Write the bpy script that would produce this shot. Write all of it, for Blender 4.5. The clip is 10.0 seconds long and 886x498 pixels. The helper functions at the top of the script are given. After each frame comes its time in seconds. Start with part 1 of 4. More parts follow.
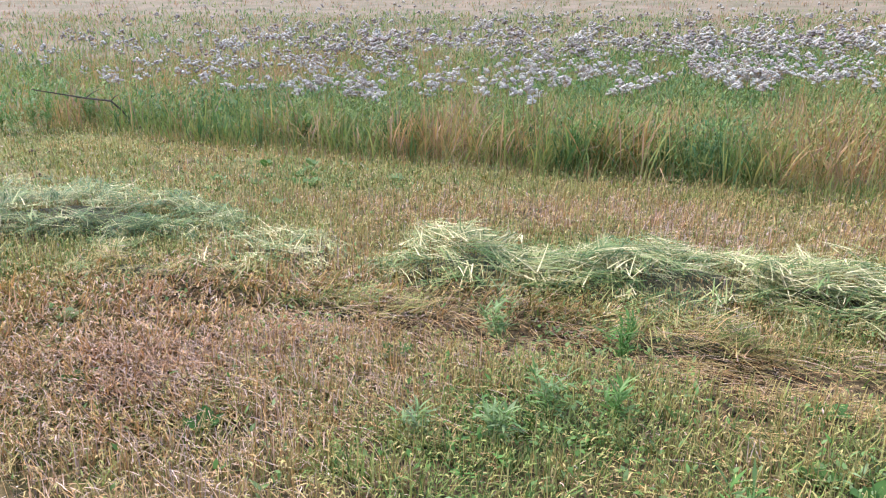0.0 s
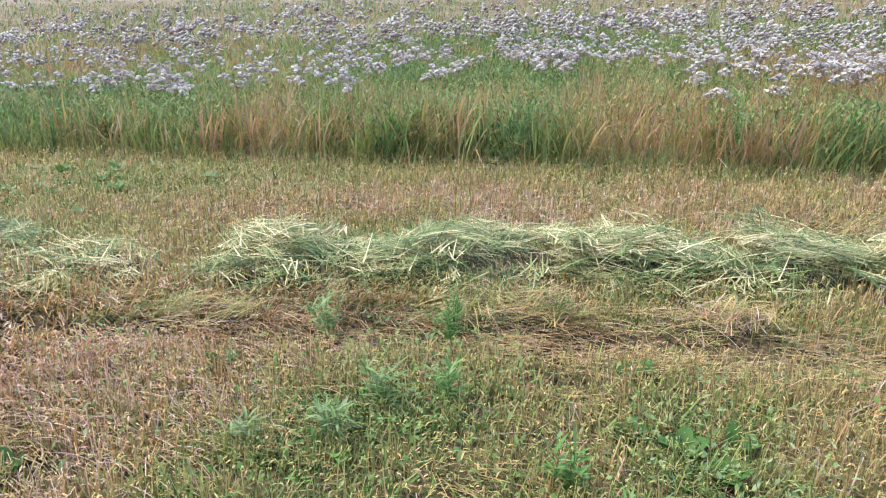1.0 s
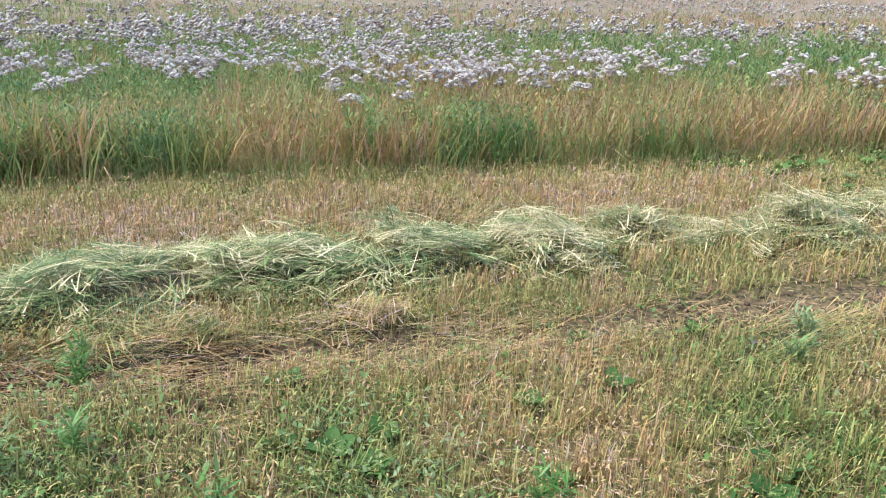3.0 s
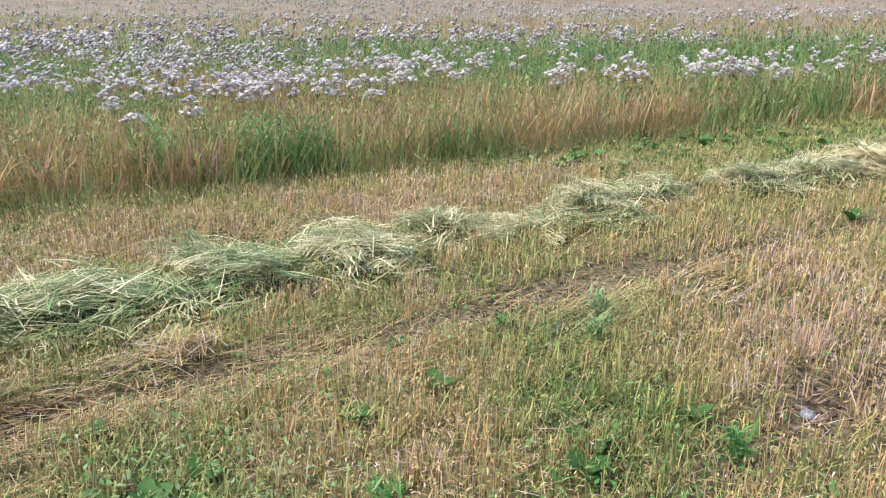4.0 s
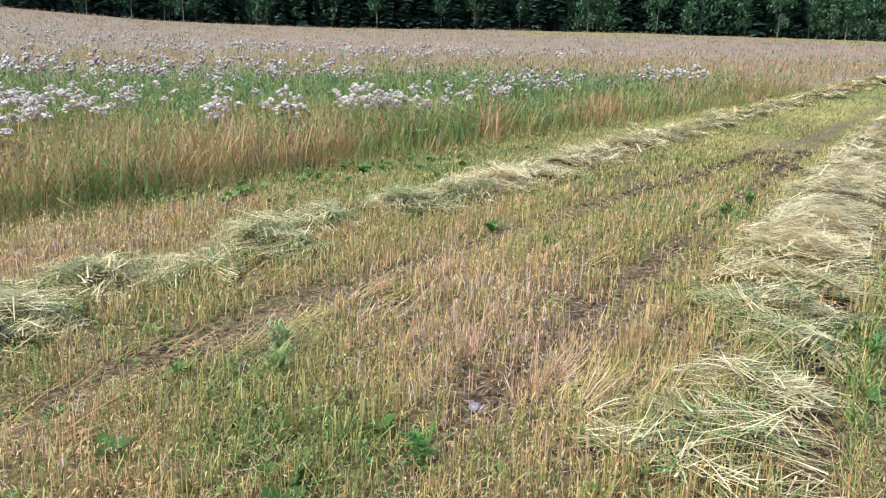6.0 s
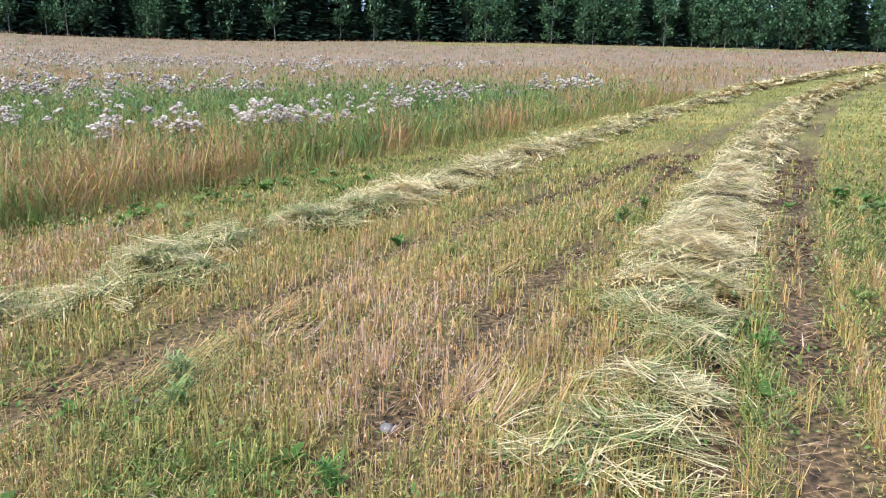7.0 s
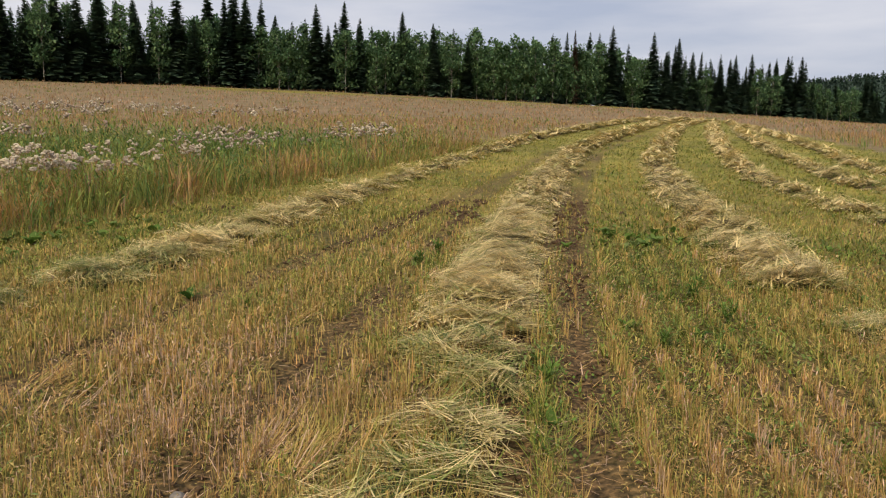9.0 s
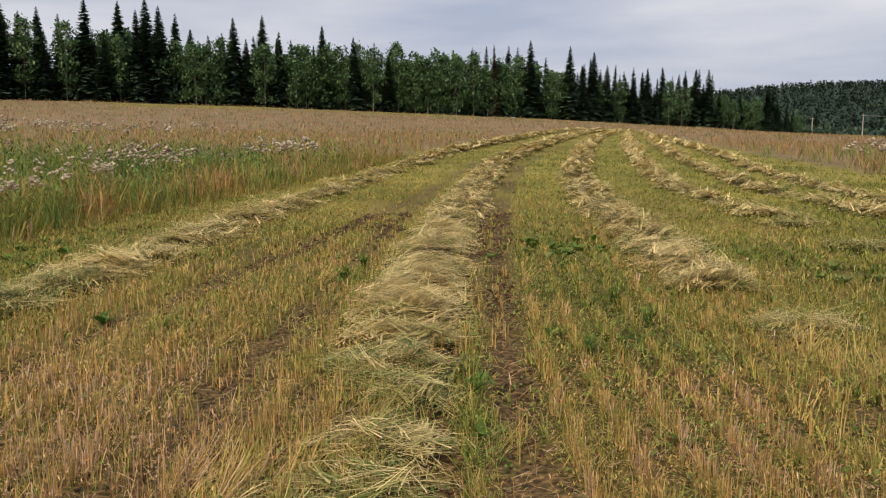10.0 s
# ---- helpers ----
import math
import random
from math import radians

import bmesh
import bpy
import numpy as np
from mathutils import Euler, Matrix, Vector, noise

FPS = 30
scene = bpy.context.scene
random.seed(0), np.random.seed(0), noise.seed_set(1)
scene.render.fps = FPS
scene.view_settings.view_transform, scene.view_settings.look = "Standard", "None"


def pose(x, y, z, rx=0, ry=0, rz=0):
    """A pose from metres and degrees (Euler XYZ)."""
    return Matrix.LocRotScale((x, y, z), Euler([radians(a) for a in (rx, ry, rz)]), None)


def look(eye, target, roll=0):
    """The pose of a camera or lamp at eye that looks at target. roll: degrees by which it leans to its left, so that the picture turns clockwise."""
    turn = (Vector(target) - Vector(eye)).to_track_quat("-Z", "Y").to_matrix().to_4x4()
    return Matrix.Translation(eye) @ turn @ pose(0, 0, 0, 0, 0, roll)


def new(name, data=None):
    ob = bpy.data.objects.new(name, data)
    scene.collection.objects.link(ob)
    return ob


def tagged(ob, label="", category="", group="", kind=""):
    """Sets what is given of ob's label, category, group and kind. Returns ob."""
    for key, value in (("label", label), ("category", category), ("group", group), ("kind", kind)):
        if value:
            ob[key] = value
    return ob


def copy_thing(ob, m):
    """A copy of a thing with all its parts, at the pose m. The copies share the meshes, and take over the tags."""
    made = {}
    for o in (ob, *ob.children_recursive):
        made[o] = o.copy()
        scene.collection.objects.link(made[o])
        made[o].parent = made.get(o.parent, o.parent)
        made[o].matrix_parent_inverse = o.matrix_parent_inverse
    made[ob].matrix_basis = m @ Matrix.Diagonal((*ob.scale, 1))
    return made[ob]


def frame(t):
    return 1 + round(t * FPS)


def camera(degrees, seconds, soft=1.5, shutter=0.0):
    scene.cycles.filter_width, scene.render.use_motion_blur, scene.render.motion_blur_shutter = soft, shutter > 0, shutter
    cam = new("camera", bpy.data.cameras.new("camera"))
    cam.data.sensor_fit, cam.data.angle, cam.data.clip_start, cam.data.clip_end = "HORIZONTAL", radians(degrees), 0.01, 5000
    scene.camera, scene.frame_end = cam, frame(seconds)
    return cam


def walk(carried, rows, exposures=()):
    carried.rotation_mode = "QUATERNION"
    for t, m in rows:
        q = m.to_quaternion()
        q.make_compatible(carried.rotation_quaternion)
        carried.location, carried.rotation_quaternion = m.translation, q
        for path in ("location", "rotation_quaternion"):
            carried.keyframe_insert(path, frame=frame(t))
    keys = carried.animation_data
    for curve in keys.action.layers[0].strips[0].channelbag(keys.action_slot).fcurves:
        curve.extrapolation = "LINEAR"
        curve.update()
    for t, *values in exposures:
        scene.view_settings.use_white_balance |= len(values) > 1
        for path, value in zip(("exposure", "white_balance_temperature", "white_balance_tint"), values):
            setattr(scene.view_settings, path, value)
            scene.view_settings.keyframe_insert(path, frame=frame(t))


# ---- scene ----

# ---------------------------------------------------------------- camera: a slow pan by a standing viewer
cam = camera(62.3, 10.0, soft=1.2)

# seconds, eye x, y, z, heading clockwise from +y, tilt, lean
PATH = (
    (0, 0.006, -0.273, 1.498, -109.52, -17.79, 2.46),
    (0.5, -0.006, -0.255, 1.509, -102.19, -17.84, 2.25),
    (1, -0.037, -0.229, 1.515, -95.87, -18.33, 1.75),
    (1.5, -0.061, -0.187, 1.512, -89.55, -18.01, 1.48),
    (2, -0.070, -0.165, 1.517, -83.41, -17.87, 1.51),
    (2.2, -0.081, -0.139, 1.511, -81.38, -17.43, 1.33),
    (3.3, -0.052, -0.071, 1.554, -64.58, -16.44, 3.06),
    (3.5, -0.052, -0.071, 1.558, -61.75, -16.07, 2.36),
    (4, -0.076, -0.055, 1.558, -54.12, -15.71, 1.44),
    (4.5, -0.071, -0.040, 1.563, -46.87, -14.89, 0.92),
    (5, -0.059, -0.043, 1.569, -40.05, -13.88, 1.15),
    (5.5, -0.040, -0.051, 1.570, -34.17, -13.23, 1.13),
    (5.7, -0.047, -0.062, 1.556, -31.53, -12.94, 1.48),
    (6.8, -0.047, -0.010, 1.582, -23.23, -11.94, 0.45),
    (7, -0.041, -0.008, 1.586, -21.38, -11.63, 0.46),
    (7.5, -0.034, -0.010, 1.589, -16.79, -9.52, 0.99),
    (8, -0.029, -0.025, 1.597, -13.35, -9.18, 1.14),
    (8.5, -0.019, -0.010, 1.590, -9.82, -8.76, 0.73),
    (9, -0.007, -0.013, 1.596, -5.77, -7.87, 0.89),
    (9.5, -0.007, -0.003, 1.599, -2.11, -6.98, 0.55),
    (10, -0.001, 0.003, 1.600, 0.01, -6.82, -0.05),
)


def aim(x, y, z, heading, tilt, lean):
    h, p = radians(heading), radians(tilt)
    ahead = Vector((math.sin(h) * math.cos(p), math.cos(h) * math.cos(p), math.sin(p)))
    eye = Vector((x, y, z))
    return look(eye, eye + ahead, lean)


walk(cam, [(t, aim(*row)) for t, *row in PATH],
     exposures=[(0, 1.55, 5750, 13), (3.3, 1.46, 5600, 13), (5.7, 1.34, 5650, 13), (7.0, 1.32, 5800, 13), (7.4, 1.15, 6100, 12), (7.9, 0.75, 8000, 12), (10, 0.35, 8700, 12)])

# ---------------------------------------------------------------- sky and sun: bright overcast
SUN_HEIGHT, SUN_TURN = radians(48), radians(200)


def build_world():
    world = bpy.data.worlds.new("overcast_sky")
    scene.world = world
    world.use_nodes = True
    n, l = world.node_tree.nodes, world.node_tree.links
    n.clear()
    out = n.new("ShaderNodeOutputWorld")
    back = n.new("ShaderNodeBackground")
    sky = n.new("ShaderNodeTexSky")
    sky.sky_type = "NISHITA"
    sky.sun_disc = False
    sky.sun_elevation, sky.sun_rotation = SUN_HEIGHT, SUN_TURN
    sky.air_density, sky.dust_density = 1.0, 2.0
    co = n.new("ShaderNodeTexCoord")
    stretch = n.new("ShaderNodeMapping")
    stretch.inputs["Scale"].default_value = (1.6, 1.6, 9.0)
    cloud = n.new("ShaderNodeTexNoise")
    cloud.inputs["Scale"].default_value = 1.7
    cloud.inputs["Detail"].default_value = 6
    cloud.inputs["Roughness"].default_value = 0.5
    shade = n.new("ShaderNodeValToRGB")
    e = shade.color_ramp.elements
    e[0].position, e[0].color = 0.32, (3.3, 4.4, 7.1, 1)
    e[1].position, e[1].color = 0.68, (5.9, 6.9, 9.3, 1)
    mix = n.new("ShaderNodeMixRGB")
    mix.inputs[0].default_value = 0.85
    l.new(co.outputs["Generated"], stretch.inputs[0])
    l.new(stretch.outputs[0], cloud.inputs["Vector"])
    l.new(cloud.outputs[0], shade.inputs[0])
    l.new(sky.outputs[0], mix.inputs[1])
    l.new(shade.outputs[0], mix.inputs[2])
    l.new(mix.outputs[0], back.inputs[0])
    back.inputs[1].default_value = 0.088
    l.new(back.outputs[0], out.inputs[0])


build_world()
sun = bpy.data.lights.new("sun", "SUN")
sun.energy, sun.angle, sun.color = 2.3, radians(30), (1.0, 0.92, 0.78)
sun_ob = new("sun", sun)
sun_ob.matrix_world = look((0, 0, 0), (-math.sin(SUN_TURN) * math.cos(SUN_HEIGHT), -math.cos(SUN_TURN) * math.cos(SUN_HEIGHT), -math.sin(SUN_HEIGHT)))

# ---------------------------------------------------------------- materials


def mat_base(name, roughness=0.8):
    m = bpy.data.materials.new(name)
    m.use_nodes = True
    n, l = m.node_tree.nodes, m.node_tree.links
    b = n["Principled BSDF"]
    b.inputs["Roughness"].default_value = roughness
    b.inputs["Specular IOR Level"].default_value = 0.25
    return m, n, l, b


def ramp(n, stops):
    r = n.new("ShaderNodeValToRGB")
    e = r.color_ramp.elements
    while len(e) < len(stops):
        e.new(0.5)
    for k, (p, c) in zip(e, stops):
        k.position, k.color = p, (*c, 1)
    return r


def math_node(n, l, op, a, b=None):
    m = n.new("ShaderNodeMath")
    m.operation = op
    for i, v in enumerate((a, b)):
        if v is None:
            continue
        if isinstance(v, (int, float)):
            m.inputs[i].default_value = v
        else:
            l.new(v, m.inputs[i])
    return m.outputs[0]


def blade_material(name, stops, spread=0.25, through_light=0.3, value=0.35):
    """Plant blades: the attribute 'ripe' runs along the colours, each blade a little off, darker and paler ones mixed."""
    m, n, l, b = mat_base(name, 0.65)
    att = n.new("ShaderNodeAttribute")
    att.attribute_name = "ripe"
    geo = n.new("ShaderNodeNewGeometry")
    rnd = geo.outputs["Random Per Island"]
    off = math_node(n, l, "MULTIPLY", math_node(n, l, "SUBTRACT", rnd, 0.5), spread)
    r = ramp(n, stops)
    l.new(math_node(n, l, "ADD", att.outputs["Fac"], off), r.inputs[0])
    wn = n.new("ShaderNodeTexWhiteNoise")
    wn.noise_dimensions = "1D"
    l.new(rnd, wn.inputs["W"])
    hsv = n.new("ShaderNodeHueSaturation")
    l.new(math_node(n, l, "ADD", math_node(n, l, "MULTIPLY", wn.outputs[0], value * 2), 1 - value), hsv.inputs["Value"])
    l.new(r.outputs[0], hsv.inputs["Color"])
    l.new(hsv.outputs[0], b.inputs["Base Color"])
    if through_light:
        tr = n.new("ShaderNodeBsdfTranslucent")
        l.new(hsv.outputs[0], tr.inputs[0])
        mx = n.new("ShaderNodeMixShader")
        mx.inputs[0].default_value = through_light
        l.new(b.outputs[0], mx.inputs[1])
        l.new(tr.outputs[0], mx.inputs[2])
        l.new(mx.outputs[0], n["Material Output"].inputs[0])
    return m


STUBBLE = blade_material("stubble_stems", [(0.0, (0.06, 0.12, 0.02)), (0.3, (0.20, 0.235, 0.05)), (0.5, (0.35, 0.30, 0.09)),
                                           (0.72, (0.46, 0.32, 0.125)), (0.88, (0.46, 0.25, 0.095)), (1.0, (0.53, 0.375, 0.28))], 0.35, 0.15, 0.5)
HAY = blade_material("cut_hay", [(0.0, (0.06, 0.11, 0.025)), (0.3, (0.17, 0.225, 0.06)), (0.55, (0.36, 0.34, 0.125)), (1.0, (0.74, 0.60, 0.32))], 0.7, 0.1, 0.4)
MEADOW = blade_material("meadow_grass", [(0.0, (0.08, 0.16, 0.05)), (0.3, (0.225, 0.275, 0.065)), (0.55, (0.32, 0.28, 0.085)),
                                         (0.74, (0.42, 0.24, 0.088)), (1.0, (0.385, 0.255, 0.175))], 0.3, 0.3, 0.38)
HERB = blade_material("herb_leaves", [(0.0, (0.035, 0.12, 0.02)), (0.5, (0.13, 0.24, 0.045)), (1.0, (0.27, 0.33, 0.14))], 0.4, 0.3, 0.3)
FLUFF = blade_material("flower_fluff", [(0.0, (0.28, 0.20, 0.16)), (0.45, (0.45, 0.375, 0.31)), (1.0, (0.62, 0.56, 0.44))], 0.5, 0.2, 0.3)
SPRUCE = blade_material("spruce_needles", [(0.0, (0.035, 0.075, 0.055)), (0.6, (0.06, 0.118, 0.078)), (1.0, (0.095, 0.155, 0.095))], 0.5, 0.25, 0.4)
BIRCH = blade_material("birch_leaves", [(0.0, (0.055, 0.13, 0.065)), (0.5, (0.10, 0.20, 0.095)), (1.0, (0.175, 0.275, 0.13))], 0.6, 0.4, 0.4)
DEAD = blade_material("dead_needles", [(0.0, (0.12, 0.07, 0.05)), (1.0, (0.20, 0.13, 0.09))], 0.8, 0.1, 0.3)


def ground_material():
    m, n, l, b = mat_base("field_ground", 0.95)
    geo = n.new("ShaderNodeNewGeometry")
    big = n.new("ShaderNodeTexNoise")
    big.inputs["Scale"].default_value, big.inputs["Detail"].default_value = 0.5, 6
    fine = n.new("ShaderNodeTexNoise")
    fine.inputs["Scale"].default_value, fine.inputs["Detail"].default_value = 28, 8
    for t in (big, fine):
        l.new(geo.outputs["Position"], t.inputs["Vector"])
    soil = ramp(n, [(0.36, (0.025, 0.016, 0.009)), (0.52, (0.10, 0.062, 0.033)), (0.70, (0.25, 0.155, 0.075))])
    l.new(fine.outputs[0], soil.inputs[0])
    turf = ramp(n, [(0.36, (0.06, 0.072, 0.014)), (0.5, (0.20, 0.19, 0.038)), (0.66, (0.36, 0.29, 0.085))])
    l.new(math_node(n, l, "ADD", math_node(n, l, "MULTIPLY", fine.outputs[0], 0.5), math_node(n, l, "MULTIPLY", big.outputs[0], 0.5)), turf.inputs[0])
    wild = ramp(n, [(0.3, (0.085, 0.085, 0.035)), (0.5, (0.20, 0.15, 0.085)), (0.7, (0.30, 0.205, 0.135))])
    l.new(math_node(n, l, "ADD", math_node(n, l, "MULTIPLY", fine.outputs[0], 0.4), math_node(n, l, "MULTIPLY", big.outputs[0], 0.6)), wild.inputs[0])
    a1 = n.new("ShaderNodeAttribute")
    a1.attribute_name = "turf"
    a2 = n.new("ShaderNodeAttribute")
    a2.attribute_name = "meadow"
    m1, m2 = n.new("ShaderNodeMixRGB"), n.new("ShaderNodeMixRGB")
    l.new(a1.outputs["Fac"], m1.inputs[0])
    l.new(soil.outputs[0], m1.inputs[1])
    l.new(turf.outputs[0], m1.inputs[2])
    l.new(a2.outputs["Fac"], m2.inputs[0])
    l.new(m1.outputs[0], m2.inputs[1])
    l.new(wild.outputs[0], m2.inputs[2])
    l.new(m2.outputs[0], b.inputs["Base Color"])
    bump = n.new("ShaderNodeBump")
    bump.inputs["Strength"].default_value, bump.inputs["Distance"].default_value = 0.8, 0.03
    l.new(fine.outputs[0], bump.inputs["Height"])
    l.new(bump.outputs[0], b.inputs["Normal"])
    return m


def noisy_material(name, dark, light, scale, roughness=0.85, stretch_z=1.0, depth=0.01):
    m, n, l, b = mat_base(name, roughness)
    co = n.new("ShaderNodeTexCoord")
    mp = n.new("ShaderNodeMapping")
    mp.inputs["Scale"].default_value = (1, 1, stretch_z)
    t = n.new("ShaderNodeTexNoise")
    t.inputs["Scale"].default_value, t.inputs["Detail"].default_value = scale, 8
    r = ramp(n, [(0.3, dark), (0.7, light)])
    l.new(co.outputs["Object"], mp.inputs[0])
    l.new(mp.outputs[0], t.inputs["Vector"])
    l.new(t.outputs[0], r.inputs[0])
    l.new(r.outputs[0], b.inputs["Base Color"])
    bump = n.new("ShaderNodeBump")
    bump.inputs["Distance"].default_value = depth
    l.new(t.outputs[0], bump.inputs["Height"])
    l.new(bump.outputs[0], b.inputs["Normal"])
    return m


GROUND = ground_material()
# heap core: hay darkened far below the stems, shade of the gaps painted in
SHADED_CORE = noisy_material("gap_shade_hay", (0.015, 0.016, 0.008), (0.09, 0.082, 0.035), 30, 0.9)
# windrow core: dry hay with the shadow between bunches put into its colour
SHADED_DRY_CORE = noisy_material("dry_hay_gap_shade", (0.02, 0.016, 0.008), (0.20, 0.16, 0.075), 18, 0.9)
BARK = noisy_material("spruce_bark", (0.05, 0.035, 0.028), (0.12, 0.09, 0.07), 6, 0.9)
BIRCH_BARK = noisy_material("birch_bark", (0.12, 0.11, 0.10), (0.62, 0.60, 0.56), 3, 0.8, 3.0)
STONE = noisy_material("pale_stone", (0.08, 0.075, 0.07), (0.30, 0.28, 0.26), 25, 0.9)
POLE_WOOD = noisy_material("weathered_pole", (0.28, 0.26, 0.24), (0.48, 0.46, 0.43), 5, 0.85)
SOIL = noisy_material("crumbly_soil", (0.03, 0.019, 0.012), (0.15, 0.095, 0.055), 60, 0.95)
WIRE = noisy_material("dull_wire", (0.12, 0.12, 0.13), (0.2, 0.2, 0.21), 5, 0.5)
CANOPY = noisy_material("far_woods", (0.014, 0.034, 0.026), (0.03, 0.06, 0.042), 0.06, 0.95, 1.0, 0.5)

# ---------------------------------------------------------------- lie of the land
AZ = np.radians([-180, -140, -90, -64, -50, -38, -25, -14, 0, 9, 19.5, 25, 31, 45, 70, 180])
RISE = np.radians([2.1, 2.9, 4.2, 4.4, 3.95, 3.98, 4.2, 4.1, 3.6, 3.15, 2.4, 1.9, 1.5, 1.0, 0.8, 2.1])
WOODS = np.array([160, 160, 160, 160, 160, 160, 160, 160, 165, 190, 235, 255, 270, 270, 200, 160])


def land(x, y):
    """Height of the field: a gentle even slope, rising faster towards the wood."""
    x, y = np.asarray(x, float), np.asarray(y, float)
    r, a = np.hypot(x, y), np.arctan2(x, y)
    d, el = np.interp(a, AZ, WOODS), np.interp(a, AZ, RISE)
    q = np.minimum(r, d)
    s = np.clip((q - 15) / (d - 15), 0, 1) ** 1.6
    return 0.055 * q * np.cos(a) + (np.tan(el) * d + 1.6 - 0.055 * d * np.cos(a)) * s


def line(points):
    xs, ys = np.array([p[0] for p in points]), np.array([p[1] for p in points])
    fine = np.linspace(ys[0], ys[-1], 200)
    fx = np.interp(fine, ys, xs)
    k = np.ones(9) / 9
    fx = np.convolve(np.pad(fx, 4, mode="edge"), k, "valid")
    return lambda y: np.interp(y, fine, fx)


EDGE_POINTS = [(-17, -30), (-10.6, -14), (-9.0, -10), (-8.5, -6.8), (-7.8, -3.5), (-7.4, -1), (-7.0, 1.5), (-6.6, 4.2), (-6.2, 7), (-5.75, 10), (-4.8, 14.4), (-3.4, 19.8),
               (-2.2, 27), (-0.9, 35.6), (3.5, 53), (9.5, 71), (18, 95), (30, 130)]
edge_left = line(EDGE_POINTS)
edge_right = line([(12, -30), (12, 10), (13, 21.5), (14.2, 30), (18.4, 52), (22.8, 77), (27, 100), (33, 130)])
ROWS = [[(-4.3, -6.5), (-4.1, -3), (-4.1, 1), (-3.95, 4), (-3.6, 8), (-2.65, 15.4), (-1.5, 23.8), (0.4, 34.7), (4.1, 50), (9.5, 70), (18, 95)],
        [(-0.4, 2.4), (-0.4, 5), (-0.15, 7.8), (0.5, 15.5), (2, 27), (4.6, 38.5), (9.7, 58.7), (13, 71), (21, 95)],
        [(2.6, 5.3), (2.5, 7), (2.75, 10), (2.9, 13.4), (3.9, 21.8), (7.5, 39), (12.3, 60), (22.5, 95)],
        [(5.2, 9), (5.4, 11.2), (5.3, 14.8), (5.8, 19.7), (8.2, 31.3), (15.7, 63), (24, 95)],
        [(7.4, 12), (7.2, 16.6), (9.2, 27.5), (13.2, 44.8), (19.5, 70), (25.5, 95)],
        [(8.6, 13), (8.8, 15.9), (10, 23.1), (13.5, 37), (17.8, 57.4), (21, 72)]]
row_line = [line(r) for r in ROWS]


def mown(x, y):
    x, y = np.asarray(x, float), np.asarray(y, float)
    field = (x > edge_left(y)) & (x < edge_right(y)) & (y < 104 + 0.1 * x)
    r, a = np.hypot(x, y), np.arctan2(x, y)
    back = np.interp(a, AZ, WOODS) - r
    return field | ((back > 7) & (back < 17) & (a > radians(-24)) & (a < radians(17)))


def lattice(x, y, seed):
    """Smooth value noise, 0 to 1, for whole arrays at once."""
    i, j = np.floor(x).astype(int), np.floor(y).astype(int)
    u, v = x - i, y - j
    u, v = u * u * (3 - 2 * u), v * v * (3 - 2 * v)

    def h(a, b):
        k = np.sin(a * 127.1 + b * 311.7 + seed * 74.7) * 43758.5453
        return k - np.floor(k)
    return (h(i, j) * (1 - u) + h(i + 1, j) * u) * (1 - v) + (h(i, j + 1) * (1 - u) + h(i + 1, j + 1) * u) * v


def patchy(x, y, size, seed):
    return 0.6 * lattice(x / size, y / size, seed) + 0.4 * lattice(x / size * 2.3, y / size * 2.3, seed + 5)


def spots(x, y, places):
    """Sum of soft round patches (x, y, radius across, radius along, weight)."""
    v = np.zeros_like(x)
    for px, py, rx, ry, w in places:
        v += w * np.exp(-((x - px) / rx) ** 2 - ((y - py) / ry) ** 2)
    return v


# wheel ruts: lines beside the rows, half width, depth
RUTS = [(line([(0.33, 2), (0.42, 4.7), (0.55, 7.2), (0.78, 10), (1.35, 16), (2.9, 27), (5.6, 38), (10.6, 58), (22, 95)]), 0.15, 0.05),
        (line([(-0.02, 2), (-0.02, 3.5), (0.02, 4.8), (0.2, 6.8), (0.7, 12), (1.2, 17), (2.6, 27), (5.2, 38)]), 0.12, 0.05),
        (line([(-3.3, -3), (-3.3, 0), (-3.08, 1.3), (-2.97, 2.5), (-2.95, 3.3), (-2.8, 4.85), (-2.4, 6.7), (-1.7, 9.7), (-0.5, 16), (1.2, 27), (4, 39), (8.5, 58)]), 0.16, 0.05),
        (line([(-1.36, 2.4), (-1.3, 4), (-1.2, 5.5), (-1.05, 7.5), (-0.7, 12), (-0.2, 17), (1.0, 26), (3.7, 38), (8.8, 58)]), 0.16, 0.035)]


def rut(x, y):
    v = np.zeros_like(x)
    for f, w, d in RUTS:
        v = np.maximum(v, d / 0.05 * np.exp(-((x - f(y)) / w) ** 2) * (y > -3.2))
    return v * np.clip(0.4 + 1.2 * patchy(x * 0.6, y, 0.6, 141), 0, 1)


def surface(x, y):
    return land(x, y) - 0.05 * rut(x, y)


rng = np.random.default_rng(7)


